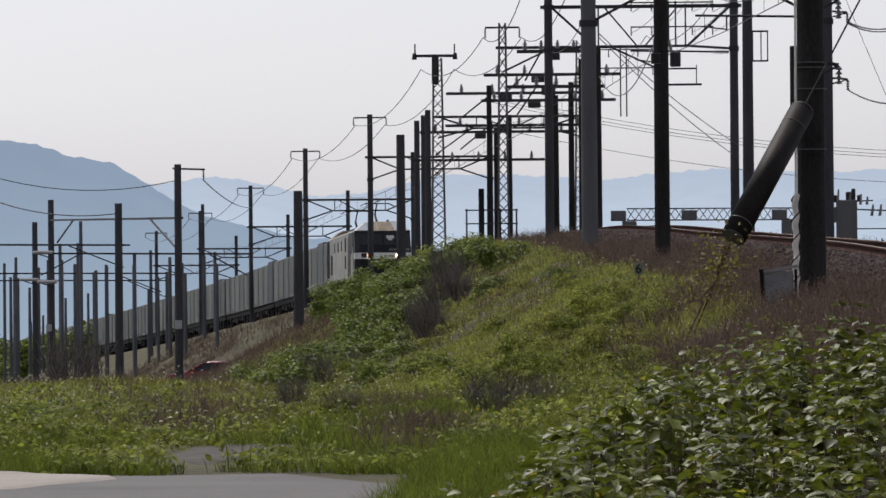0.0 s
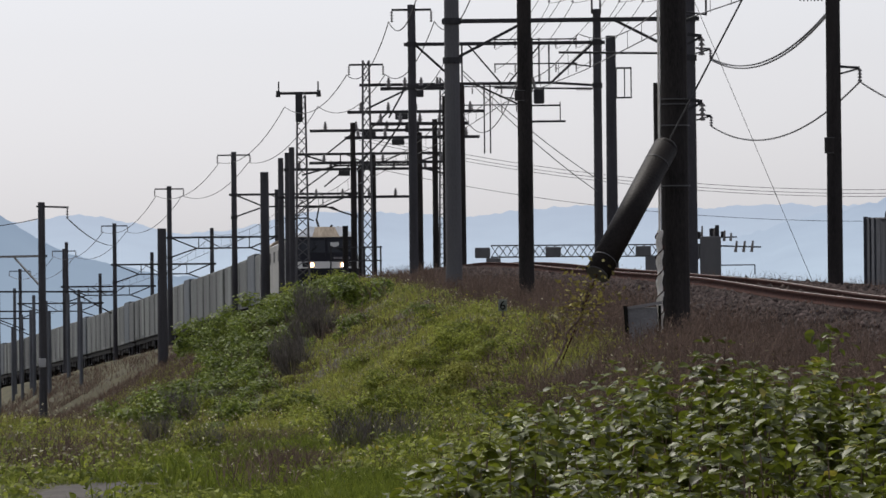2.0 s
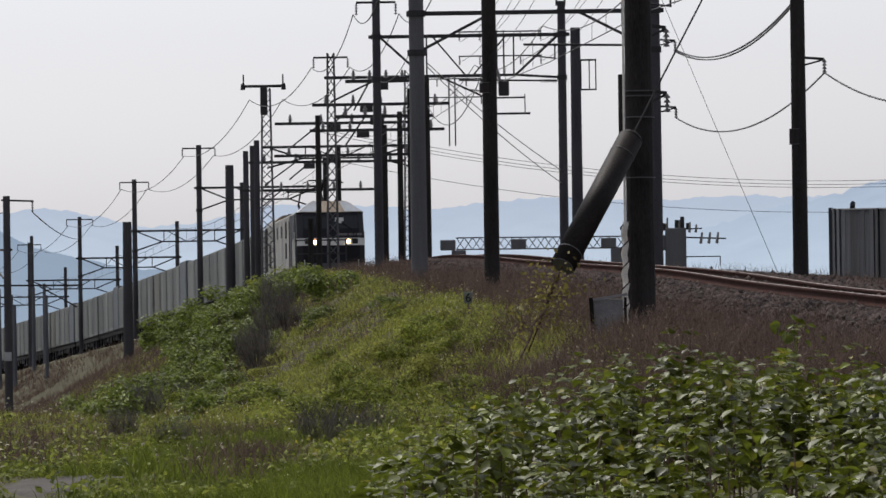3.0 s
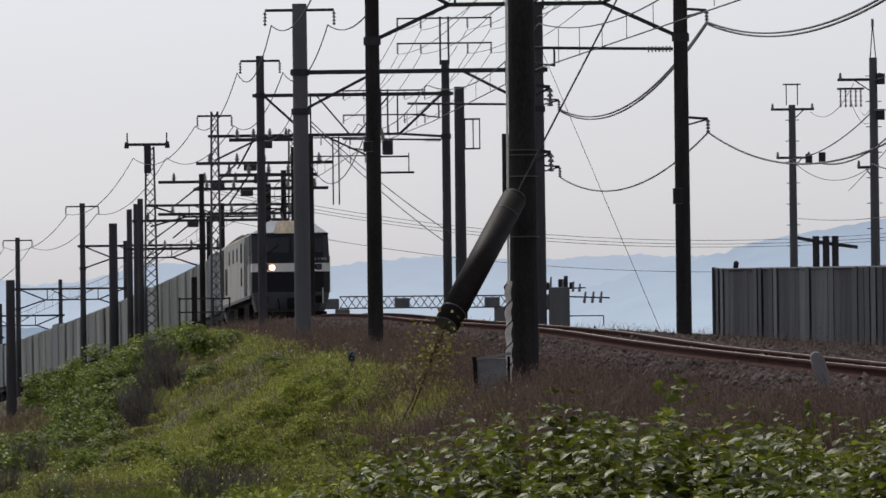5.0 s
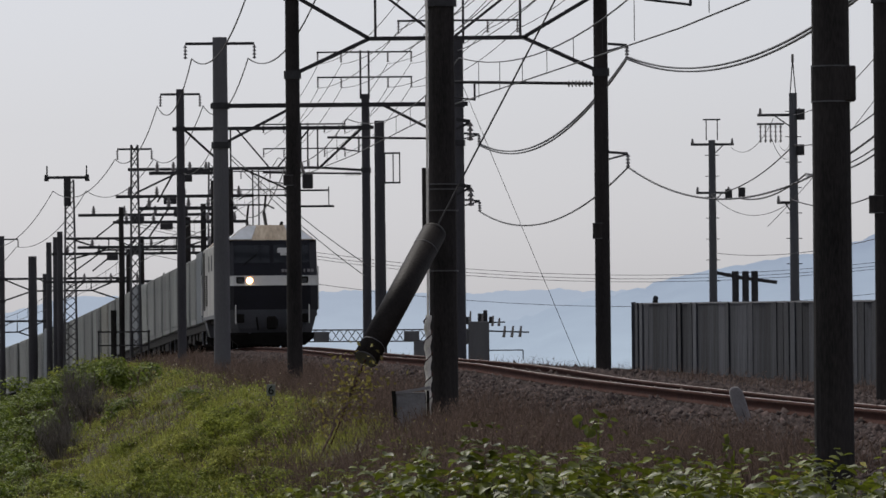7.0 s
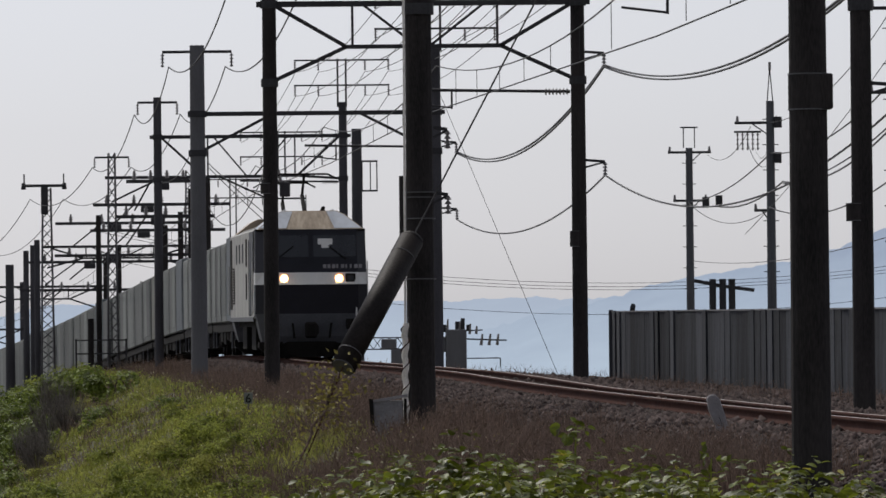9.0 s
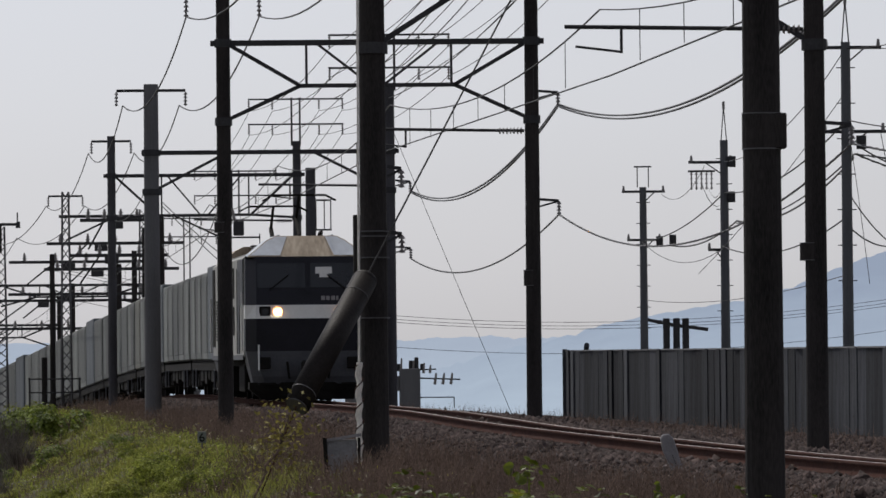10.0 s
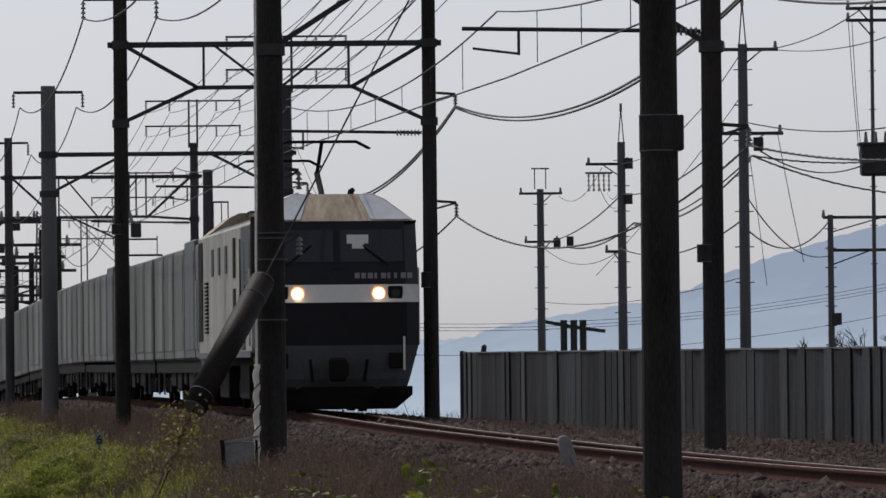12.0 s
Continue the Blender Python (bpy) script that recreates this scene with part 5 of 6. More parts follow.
    ok = (RS.rand(len(x)) < np.clip(p * 1.9 - 0.3, 0.05, 1) * far) & wide
    x, y, p, far = x[ok], y[ok], p[ok], far[ok]
    h = RS.uniform(0.12, 0.55, len(x)) * (0.5 + p * 0.8) * (0.45 + 0.55 * far)
    V, F = blades(x, y, h, RS.uniform(0.006, 0.013, len(x)), 0.4)
    raw("dry_stalks", V, F, M_STRAW, "tangled dry brown stalks along the ballast edge", "weeds")
    ok = RS.rand(len(x)) < 0.5
    C = np.stack((x, y, ground_z(x, y) + h * RS.uniform(0.4, 1.0, len(x))), -1)[ok]
    V, F = leaf_arrays(C, RS.randn(len(C), 3), RS.uniform(0.015, 0.05, len(C)))
    raw("withered_leaves", V, F, M_STRAW, "withered brown leaves on dry stalks", "weeds")


build_grass()


def crown_mesh(name, n, size, seed, flat=0.75, material=None, lobes=9):
    """A crown of many leaves in uneven lobes, about one metre in radius."""
    r = np.random.RandomState(seed)
    L = r.randn(lobes, 3) * [0.5, 0.5, 0.28] + [0, 0, 0.45]
    R = r.uniform(0.25, 0.5, lobes)
    k = r.randint(0, lobes, n)
    d = r.randn(n, 3)
    d /= np.linalg.norm(d, axis=1, keepdims=True)
    C = L[k] + d * (R[k] * r.uniform(0.55, 1.08, n))[:, None]
    C[:, 2] *= flat
    ok = C[:, 2] > -0.1
    C, d = C[ok], d[ok]
    N = d * 0.7 + [0, 0, 0.8] + r.randn(len(C), 3) * 0.45
    V, F = leaf_arrays(C, N, r.uniform(0.7, 1.3, len(C)) * size)
    me = bpy.data.meshes.new(name)
    me.from_pydata(V.tolist(), [], F.tolist())
    me.materials.append(material)
    return me


def stem_mesh(name, seed, n=14, h=0.8, spread=0.6, r0=0.012, material=None):
    bm = B()
    r = random.Random(seed)
    for _ in range(n):
        a_ = r.uniform(0, 6.28)
        b_ = (math.cos(a_) * r.uniform(0.02, 0.15), math.sin(a_) * r.uniform(0.02, 0.15), -0.15)
        m_ = (math.cos(a_) * spread * r.uniform(0.2, 0.6), math.sin(a_) * spread * r.uniform(0.2, 0.6), h * r.uniform(0.35, 0.6))
        t_ = (m_[0] + r.uniform(-0.3, 0.3), m_[1] + r.uniform(-0.3, 0.3), h * r.uniform(0.7, 1.1))
        rod(bm, b_, m_, r0, r0 * 0.7, 5)
        rod(bm, m_, t_, r0 * 0.7, r0 * 0.3, 5)
    me = bpy.data.meshes.new(name)
    bm.to_mesh(me)
    bm.free()
    me.materials.append(material)
    return me


def build_bushes():
    dark = [crown_mesh("crown", 1700, 0.12, 20 + k, 0.7, M_DEEP) for k in range(4)]
    fine = [crown_mesh("crown", 2200, 0.10, 40 + k, 0.75, M_BRAMBLE) for k in range(4)]
    gold = [crown_mesh("crown", 1800, 0.11, 60 + k, 0.6, M_GRASS) for k in range(3)]
    stems = [stem_mesh("stem_core", k, material=M_STRAW) for k in range(3)]
    twigs = [stem_mesh("branchwork", 30 + k, 150, 1.0, 0.9, 0.009, M_TWIG) for k in range(2)]
    r = random.Random(21)

    def bush(x, y, size, crowns, label, name="bramble_bush", group="bramble bushes", sink=0.1, squash=1.0):
        th = thing(name, (x, y, float(ground_z(x, y)) - sink * size), label, "bush", group)
        a_ = r.uniform(0, 360)
        for nm, me in (("crown", r.choice(crowns)), ("stem_core", r.choice(stems))):
            o = new(nm, me)
            tagged(o, kind="stuff")
            o.parent = th
            o.matrix_basis = pose(0, 0, 0, 0, 0, a_) @ Matrix.Diagonal((size, size, size * squash, 1))

    for k in range(64):
        y = 150 + k * 2.0 + r.uniform(-3, 3)
        s = -4.9 - r.random() * (6.2 if y < 175 else 4.2)
        bush(float(track_x(y)) + s, y, r.uniform(0.7, 1.25), dark, "dense dark green bramble bush on the slope", squash=r.uniform(0.7, 1.0))
    for k in range(40):
        y = 98 + k * 1.6 + r.uniform(-3, 3)
        bush(float(track_x(y)) - 8.2 - r.random() * 2.6, y, r.uniform(0.5, 0.95), dark + fine, "dense dark green bramble bush low on the slope", squash=r.uniform(0.7, 1.0))
    for k in range(34):
        y = 76 + 36 * r.random()
        bush(-1.6 - (y - 84) * 0.05 + r.uniform(-1.4, 1.6), y, r.uniform(0.28, 0.6), fine, "rounded leafy green weed clump on the slope", "weed_clump", "weed clumps", squash=r.uniform(0.7, 1.0))
    for k in range(14):
        y = 228 + k * 3.4
        bush(float(track_x(y)) - 4.3 - r.random() * 1.6, y, r.uniform(0.55, 0.95), dark + fine, "green bramble bush at the top of the slope")
    for k in range(44):
        bush(r.uniform(-8.5, -5.4), r.uniform(62, 80), r.uniform(0.30, 0.50), dark + fine, "leafy green bramble bush beside the lane", squash=r.uniform(0.45, 0.7))
    for k in range(26):
        bush(r.uniform(-9.8, -5.7), r.uniform(60, 72), r.uniform(0.34, 0.52), dark + fine, "tangled leafy green bramble bush beside the lane", squash=r.uniform(0.45, 0.7))
    # tree clumps added to cover the bare tan plain, in place of haze
    for k in range(46):
        bush(r.uniform(-105, -54), r.uniform(570, 720), r.uniform(3.0, 5.0), dark, "added clump of distant trees beyond the yard", "tree_clump", "distant tree clumps")
    for k in range(9):
        bush(r.uniform(-6.4, -4.9), r.uniform(56, 68), r.uniform(0.18, 0.35), fine + gold, "low tuft of green weeds beside the lane", "weed_clump", "weed clumps")
    for k in range(26):
        bush(r.uniform(-3.9, -1.0), r.uniform(84, 114), r.uniform(0.35, 0.72), fine + gold, "bright green weed clump on the slope", "weed_clump", "weed clumps")
    for k in range(70):
        y = 58 * (165 / 58) ** r.random()
        s = -4.6 - r.random() * 6.5
        bush(float(track_x(y)) + s, y, r.uniform(0.16, 0.42), (fine, gold, dark)[k % 3], ("leafy green weed clump on the slope", "yellow-green tuft of weeds on the slope", "dark green weed clump on the slope")[k % 3], "weed_clump", "weed clumps", squash=r.uniform(0.6, 1.0)) if keep_off(np.array(float(track_x(y)) + s), np.array(y)) else None
    for k in range(16):
        bush(r.uniform(-4.2, -1.2), r.uniform(60, 92), r.uniform(0.16, 0.36), fine + gold, "bright green weed clump on the slope", "weed_clump", "weed clumps")
    for x, y, z in ((-8.4, 204, 1.0), (-7.9, 194, 1.0), (-7.0, 169, 1.0), (-6.6, 168, 0.9), (-7.1, 159, 0.9), (-6.4, 147, 0.9), (-8.0, 147, 0.6), (-6.0, 99, 0.6), (-2.3, 66, 0.5), (-2.0, 72, 0.5), (-9.5, 78, 0.7), (-10.8, 112, 1.0), (-4.6, 72, 0.35), (-3.9, 69, 0.35)):
        th = thing("bare_shrub", (x, y, float(ground_z(x, y))), "leafless grey-brown twiggy shrub on the slope", "shrub", "bare shrubs")
        o = new("branchwork", r.choice(twigs))
        o.parent = th
        o.matrix_basis = pose(0, 0, 0, 0, 0, r.uniform(0, 360)) @ Matrix.Diagonal((z, z, z, 1))


build_bushes()


def build_leaf_bank():
    """The big-leaved thicket close by: canopy height by place, leaves in its outer shell."""
    px_ = [-2.4, -1.3, -0.85, -0.33, 0.37, 0.97, 1.56, 2.5, 3.56, 4.6]
    pz = [0.20, 0.38, 0.59, 0.86, 1.03, 1.07, 1.09, 1.00, 0.88, 0.8]

    def top(x, y):
        back_ = np.interp(y, [30, 34, 42, 47, 50], [0.28, 0.42, 1.0, 0.98, 0.5])
        return np.interp(x - (y - 42) * 0.03, px_, pz) * back_ + (patch(x, y, 5.0, 31) - 0.5) * 0.22 + (patch(x, y, 12.0, 32) - 0.5) * 0.12

    # upright stems, each with tiers of four drooping leaves
    ns, tiers, ring = 1900, 6, 4
    sx, sy = RS.uniform(-2.0, 4.6, ns), RS.uniform(30.5, 49, ns)
    edge = -1.35 + 0.045 * (sy - 40) + 0.25 * np.sin(sy * 1.9)
    ok = (sx > edge) & (patch(sx, sy, 9.0, 33) > 0.34 + 0.2 * RS.rand(ns))
    sx, sy = sx[ok], sy[ok]
    ns = len(sx)
    st = top(sx, sy) + RS.uniform(-0.16, 0.13, ns)
    lean = RS.randn(ns, 2) * 0.06
    V, F = blades(sx, sy, np.full(ns, 0.75), np.full(ns, 0.014), 0.06, st - 0.75)
    raw("thicket_stems", V, F, M_STRAW, "brown stems standing in the leafy thicket", "stems")
    k = np.repeat(np.arange(ns), tiers * ring)
    tier = np.tile(np.repeat(np.arange(tiers), ring), ns)
    ang = np.tile(np.arange(ring), ns * tiers) * (2 * np.pi / ring) + tier * 0.8 + RS.randn(len(k)) * 0.35 + k
    z = st[k] - tier * RS.uniform(0.07, 0.12, len(k)) + RS.randn(len(k)) * 0.015
    x, y = sx[k] + lean[k, 0] * (1 - tier / tiers), sy[k] + lean[k, 1] * (1 - tier / tiers)
    size = RS.uniform(0.085, 0.165, len(k)) * (0.55 + 0.22 * np.minimum(tier, 2))
    drop = RS.uniform(-0.1, 0.5, len(k)) - (tier == 0) * 0.4
    U = np.stack((np.cos(ang), np.sin(ang), -drop), -1)
    U /= np.linalg.norm(U, axis=1, keepdims=True)
    W_ = np.stack((-np.sin(ang), np.cos(ang), RS.randn(len(k)) * 0.3), -1)
    N = np.cross(U, W_)
    ok = (z > ground_z(x, y)) & (RS.rand(len(k)) < 0.88)
    x, y, z, size, U, W_, N = x[ok], y[ok], z[ok], size[ok], U[ok], W_[ok], N[ok]
    T = ROUND_T[None] * size[:, None, None]
    C = np.stack((x, y, z), -1)
    P = C[:, None] + (T[..., 0:1] + 0.15 * size[:, None, None]) * U[:, None] + T[..., 1:2] * 1.05 * W_[:, None] + T[..., 2:3] * N[:, None]
    F = ROUND_F[None] + (np.arange(len(C)) * len(ROUND_T))[:, None, None]
    raw("broad_leaf_thicket", P.reshape(-1, 3), F.reshape(-1, 3), M_LEAF, "thicket of broad glossy green leaves in the foreground", "thicket")
    m = RS.rand(len(x)) < 0.03
    V, F = leaf_arrays(np.stack((x, y, z + 0.03), -1)[m], N[m], size[m] * 0.9, 0.2)
    raw("yellowed_leaves", V, F, M_YELLOW, "yellowed leaves scattered in the thicket", "leaves")
    # shoots that stand above the rest
    for i, (sx, sy, h) in enumerate(((1.55, 43.5, 0.20), (1.02, 42.5, 0.10), (0.42, 43, 0.12), (2.45, 44, 0.10), (-0.2, 42, 0.08), (1.95, 42, 0.06), (3.1, 43, 0.06))):
        zt = float(top(np.array(sx), np.array(sy)))
        th = thing("leafy_shoot", (sx, sy, zt - 0.3), "tall leafy shoot above the thicket", "plant", "leafy shoots")
        part("stem", rod(B(), (0, 0, -0.1), (0.02, 0, 0.3 + h), 0.008, 0.005, 6), M_BRAMBLE, th)
        k = 26
        C = np.stack((RS.randn(k) * 0.06, RS.randn(k) * 0.06, 0.24 + h + RS.randn(k) * 0.05), -1)
        V, F = leaf_arrays(C, RS.randn(k, 3) * 0.6 + [0, -0.5, 0.8], RS.uniform(0.045, 0.09, k), 0.2, (ROUND_T, ROUND_F))
        me = bpy.data.meshes.new("leaves")
        me.from_pydata(V.tolist(), [], F.tolist())
        link("leaves", me, M_LEAF, th)
    # bright grass along its lower edge
    n = 16000
    x, y = RS.uniform(-2.2, -0.6, n), RS.uniform(33, 56, n)
    V, F = blades(x, y, RS.uniform(0.08, 0.26, n), RS.uniform(0.005, 0.010, n), 0.4)
    raw("edge_grass", V, F, M_LUSH, "long bright green grass at the edge of the lane", "grass")


build_leaf_bank()


def build_vine():
    th = thing("vine", (-0.5, 91.8, float(ground_z(-0.5, 91.8))), "thin dry vine with yellow-green leaves climbing the stay wire", "vine")
    bm = B()
    r = random.Random(5)
    p = Vector((0.0, 0, -0.05))
    pts = [p]
    for k in range(9):
        p = Vector((0.065 * (k + 1) + r.uniform(-0.05, 0.05), 0.1 * k, 0.14 * (k + 1) + r.uniform(-0.04, 0.04)))
        pts.append(p)
    for a_, b_ in zip(pts, pts[1:]):
        rod(bm, a_, b_, 0.020, 0.015, 6)
    for k in (3, 5, 7, 8):
        rod(bm, pts[k], pts[k] + Vector((r.uniform(-0.5, 0.6), 0, r.uniform(-0.1, 0.35))), 0.010, 0.004, 5)
    part("stem", bm, M_STRAW, th)
    n = 360
    k = RS.randint(4, 10, n)
    C = np.array([pts[i] for i in k]) + RS.randn(n, 3) * [0.22, 0.1, 0.16]
    V, F = leaf_arrays(C, RS.randn(n, 3) + [0, -0.6, 0.5], RS.uniform(0.045, 0.10, n))
    me = bpy.data.meshes.new("leaves")
    me.from_pydata(V.tolist(), [], F.tolist())
    link("leaves", me, M_VINELEAF, th, "brownish yellow leaves")


build_vine()


# ---- the train ----
def wheelset(parent, y, r=0.43):
    for sx in (-0.56, 0.56):
        bm = rod(B(), (sx - 0.065, y, r), (sx + 0.065, y, r), r, n=20)
        part("wheel", bm, M_UNDER, parent)


def bogie(parent, y, wheels=1.25, r=0.43):
    bm = B()
    for sx in (-0.98, 0.98):
        box(bm, (sx - 0.07, y - wheels - 0.35, 0.40), (sx + 0.07, y + wheels + 0.35, 0.62), 0.02)
        for dy in (-wheels, wheels):
            box(bm, (sx - 0.09, y + dy - 0.18, 0.26), (sx + 0.09, y + dy + 0.18, 0.56), 0.03)
        for k in (-0.3, 0, 0.3):
            rod(bm, (sx, y + k, 0.30), (sx, y + k, 0.85), 0.09, n=8)
    box(bm, (-0.9, y - 0.25, 0.42), (0.9, y + 0.25, 0.66), 0.02)
    part("bogie_frame", bm, M_UNDER, parent)
    for dy in (-wheels, wheels):
        wheelset(parent, y + dy, r)


def loft(bm, rings):
    """Skin over rings of equal count, closed at both ends."""
    vs = [[bm.verts.new(p) for p in ring] for ring in rings]
    n = len(vs[0])
    for a_, b_ in zip(vs, vs[1:]):
        for i in range(n):
            j = (i + 1) % n
            bm.faces.new((a_[i], a_[j], b_[j], b_[i]))
    bm.faces.new(vs[0][::-1])
    bm.faces.new(vs[-1])
    bmesh.ops.recalc_face_normals(bm, faces=bm.faces[:])
    return bm


def front_y(z):
    """How far the face of the cab stands out, by height: it leans back above the light band."""
    return float(np.interp(z, [0.2, 1.2, 2.0, 3.44, 4.0], [8.80, 8.98, 9.05, 8.62, 8.1]))


def face_panel(bm, x0, x1, z0, z1, out, thick=0.03, x0t=None, x1t=None):
    """A flat panel lying on the face of the cab."""
    x0t, x1t = x0 if x0t is None else x0t, x1 if x1t is None else x1t
    ring = []
    for o in (out - thick, out):
        ring.append([(x0, front_y(z0) + o, z0), (x1, front_y(z0) + o, z0), (x1t, front_y(z1) + o, z1), (x0t, front_y(z1) + o, z1)])
    return loft(bm, ring)


def build_loco():
    th = thing("electric_locomotive", (0, 0, 0), "electric freight locomotive, cream sides, navy front with white light band", "locomotive")
    w = 1.44
    # sides between the cabs
    sec = [(-w, 1.08), (w, 1.08), (w, 3.42), (w - 0.06, 3.48), (-w + 0.06, 3.48), (-w, 3.42)]
    part("body", prism(B(), sec, -7.9, 7.9), M_CREAM, th, "cream-white side panels")
    for name, s in (("front_cab", 1), ("rear_cab", -1)):
        rings = []
        for z, ww in ((1.20, w), (2.0, w), (3.44, w - 0.02)):
            f = front_y(z)
            rings.append([(-ww, s * 7.9, z), (-ww, s * (f - 0.28), z), (-ww + 0.24, s * f, z), (ww - 0.24, s * f, z), (ww, s * (f - 0.28), z), (ww, s * 7.9, z)])
        cab = part(name, loft(B(), rings), M_NAVY, th, "navy-blue cab front")
        # lower skirt narrows downwards
        rings = []
        for z, ww, back in ((0.42, w - 0.20, 0.2), (0.60, w - 0.15, 0.10), (1.20, w - 0.01, 0.0)):
            f = front_y(z) - back
            rings.append([(-ww, s * 7.2, z), (-ww, s * (f - 0.28), z), (-ww + 0.24, s * f, z), (ww - 0.24, s * f, z), (ww, s * (f - 0.28), z), (ww, s * 7.2, z)])
        part("skirt", loft(B(), rings), M_GREYPAINT, th, "grey front skirt")
        rings = []
        for z, ww, o in ((0.05, 1.05, -0.1), (0.30, 1.34, -0.05), (0.46, 1.34, -0.05)):
            f = front_y(z) + o
            rings.append([(-ww, s * (f - 0.9), z), (-ww, s * (f - 0.35), z), (-0.2, s * f, z), (0.2, s * f, z), (ww, s * (f - 0.35), z), (ww, s * (f - 0.9), z)])
        part("snow_plough", loft(B(), rings), M_UNDER, th, "black snow plough")
    # face of the leading cab
    part("light_band", face_panel(B(), -1.21, 1.21, 1.97, 2.29, 0.03), M_WHITE, th, "white band across the front")
    for sx in (-1, 1):
        ob = part("windscreen_pane", face_panel(B(), sx * 0.06 if sx > 0 else -1.16, 1.16 if sx > 0 else -0.06, 2.70, 3.28, 0.015, 0.02), M_GLASS, th, "dark windscreen glass")
        part("wiper", bar(B(), (sx * 0.9, front_y(2.64) + 0.05, 2.64), (sx * 0.45, front_y(3.0) + 0.05, 3.0), 0.02), M_UNDER, th)
        # band wraps round the corner
        rings = [[(sx * 1.445, front_y(1.9) - 0.9, z), (sx * 1.445, front_y(1.9) - 0.27, z), (sx * 1.205, front_y(z) + 0.028, z), (sx * 1.19, front_y(z) + 0.01, z), (sx * 1.43, front_y(1.9) - 0.30, z), (sx * 1.43, front_y(1.9) - 0.9, z)] for z in (1.97, 2.29)]
        part("band_corner", loft(B(), rings), M_WHITE, th, "white band corner")
        lampy = front_y(2.13) + 0.02
        part("headlight", rod(B(), (sx * 0.71, lampy - 0.02, 2.13), (sx * 0.71, lampy + 0.05, 2.13), 0.088, 0.08, 20), M_LAMP, th, "lit warm headlight")
        part("headlight_rim", rod(B(), (sx * 0.71, lampy - 0.03, 2.13), (sx * 0.71, lampy + 0.03, 2.13), 0.125, 0.115, 20), M_LAMPRIM, th, "headlight rim glowing as the lamp's warm halo")
        hous = part("lamp_housing", box(B(), (sx * 1.0 - 0.13, lampy - 0.05, 2.0), (sx * 1.0 + 0.13, lampy + 0.03, 2.26), 0.02), M_UNDER, th, "black lamp housing")
        part("tail_light", rod(B(), (sx * 1.0, lampy, 2.13), (sx * 1.0, lampy + 0.045, 2.13), 0.09, 0.08, 16), M_GLASS, hous, "unlit dark tail light")
        part("handrail", rod(B(), (sx * 1.15, front_y(1.0) + 0.07, 0.75), (sx * 1.15, front_y(1.0) + 0.07, 1.35), 0.02), M_WHITE, th)
        part("buffer_step", box(B(), (sx * 0.95 - 0.2, 8.75, 0.40), (sx * 0.95 + 0.2, 9.0, 0.46), 0.01), M_UNDER, th)
        part("brake_hose", rod(B(), (sx * 0.45, 8.95, 0.55), (sx * 0.5, 9.05, 0.95), 0.03), M_UNDER, th)
        part("jumper_socket", box(B(), (sx * 1.0 - 0.12, front_y(1.0) - 0.02, 0.78), (sx * 1.0 + 0.12, front_y(1.0) + 0.09, 1.06), 0.02), M_UNDER, th)
    part("centre_pillar", face_panel(B(), -0.06, 0.06, 2.58, 3.34, 0.03), M_NAVY, th)
    # lettering that cannot be given, as plain bars
    for i, wd in enumerate((0.09, 0.08, 0.09, 0.05, 0.09, 0.05, 0.05, 0.09, 0.09)):
        x = -0.30 - i * 0.115
        part("marking_bar", face_panel(B(), x - wd, x, 2.40, 2.50, 0.012, 0.02), M_MARK, th, "pale grey marking bar")
    bm = B()
    face_panel(bm, -0.56, -0.18, 3.03, 3.19, 0.024, 0.02)
    face_panel(bm, -0.48, -0.27, 2.94, 3.03, 0.024, 0.02)
    part("duty_card", bm, M_WHITE, th, "pale card behind the windscreen")
    bm = box(B(), (-0.16, 8.85, 0.62), (0.16, 9.35, 0.92), 0.05)
    box(bm, (-0.11, 9.3, 0.55), (0.2, 9.5, 0.98), 0.05)
    part("coupler", bm, M_UNDER, th, "black knuckle coupler")
    # roof
    sec = [(-1.40, 3.44), (1.40, 3.44), (0.92, 3.84), (0.72, 3.94), (-0.72, 3.94), (-0.92, 3.84)]
    rings = [[(x, 6.4, z) for x, z in sec], [(x, 7.6, z) for x, z in sec], [(x * 0.985, 8.62 - (z - 3.44) * 1.1, z) for x, z in sec]]
    top_ = part("cab_roof", loft(B(), rings), M_ROOF, th, "dusty tan cab roof with pale sloping sides")
    top_.data.materials.append(M_ROOFSIDE)
    # faces turned sideways take the paler blue-grey tone
    for f_ in top_.data.polygons:
        f_.material_index = 1 if abs(f_.normal.x) > 0.35 else 0
    for sx in (-1, 1):
        ring = []
        for o in (0.0, 0.014):
            ring.append([(sx * x, 8.62 - (z - 3.44) * 1.1 + o, z) for x, z in ((0.62, 3.47), (1.32, 3.47), (0.90, 3.82), (0.70, 3.925), (0.44, 3.925))])
        part("roof_corner_panel", loft(B(), ring), M_ROOFSIDE, th, "pale blue-white roof corner")
    for x in (-0.62, 0.62):
        part("roof_rib", bar(B(), (x, 6.6, 3.955), (x, 7.95, 3.955), 0.05, 0.03), M_ROOFSIDE, th)
    rings = [[(x, -8.4, z) for x, z in sec], [(x, -6.4, z) for x, z in sec]]
    part("cab_roof", loft(B(), rings), M_ROOF, th, "dusty tan cab roof")
    part("roof", prism(B(), [(-1.40, 3.44), (1.40, 3.44), (1.12, 3.60), (-1.12, 3.60)], -6.4, 6.4), M_ROOFD, th, "sooty dark roof")
    rings = []
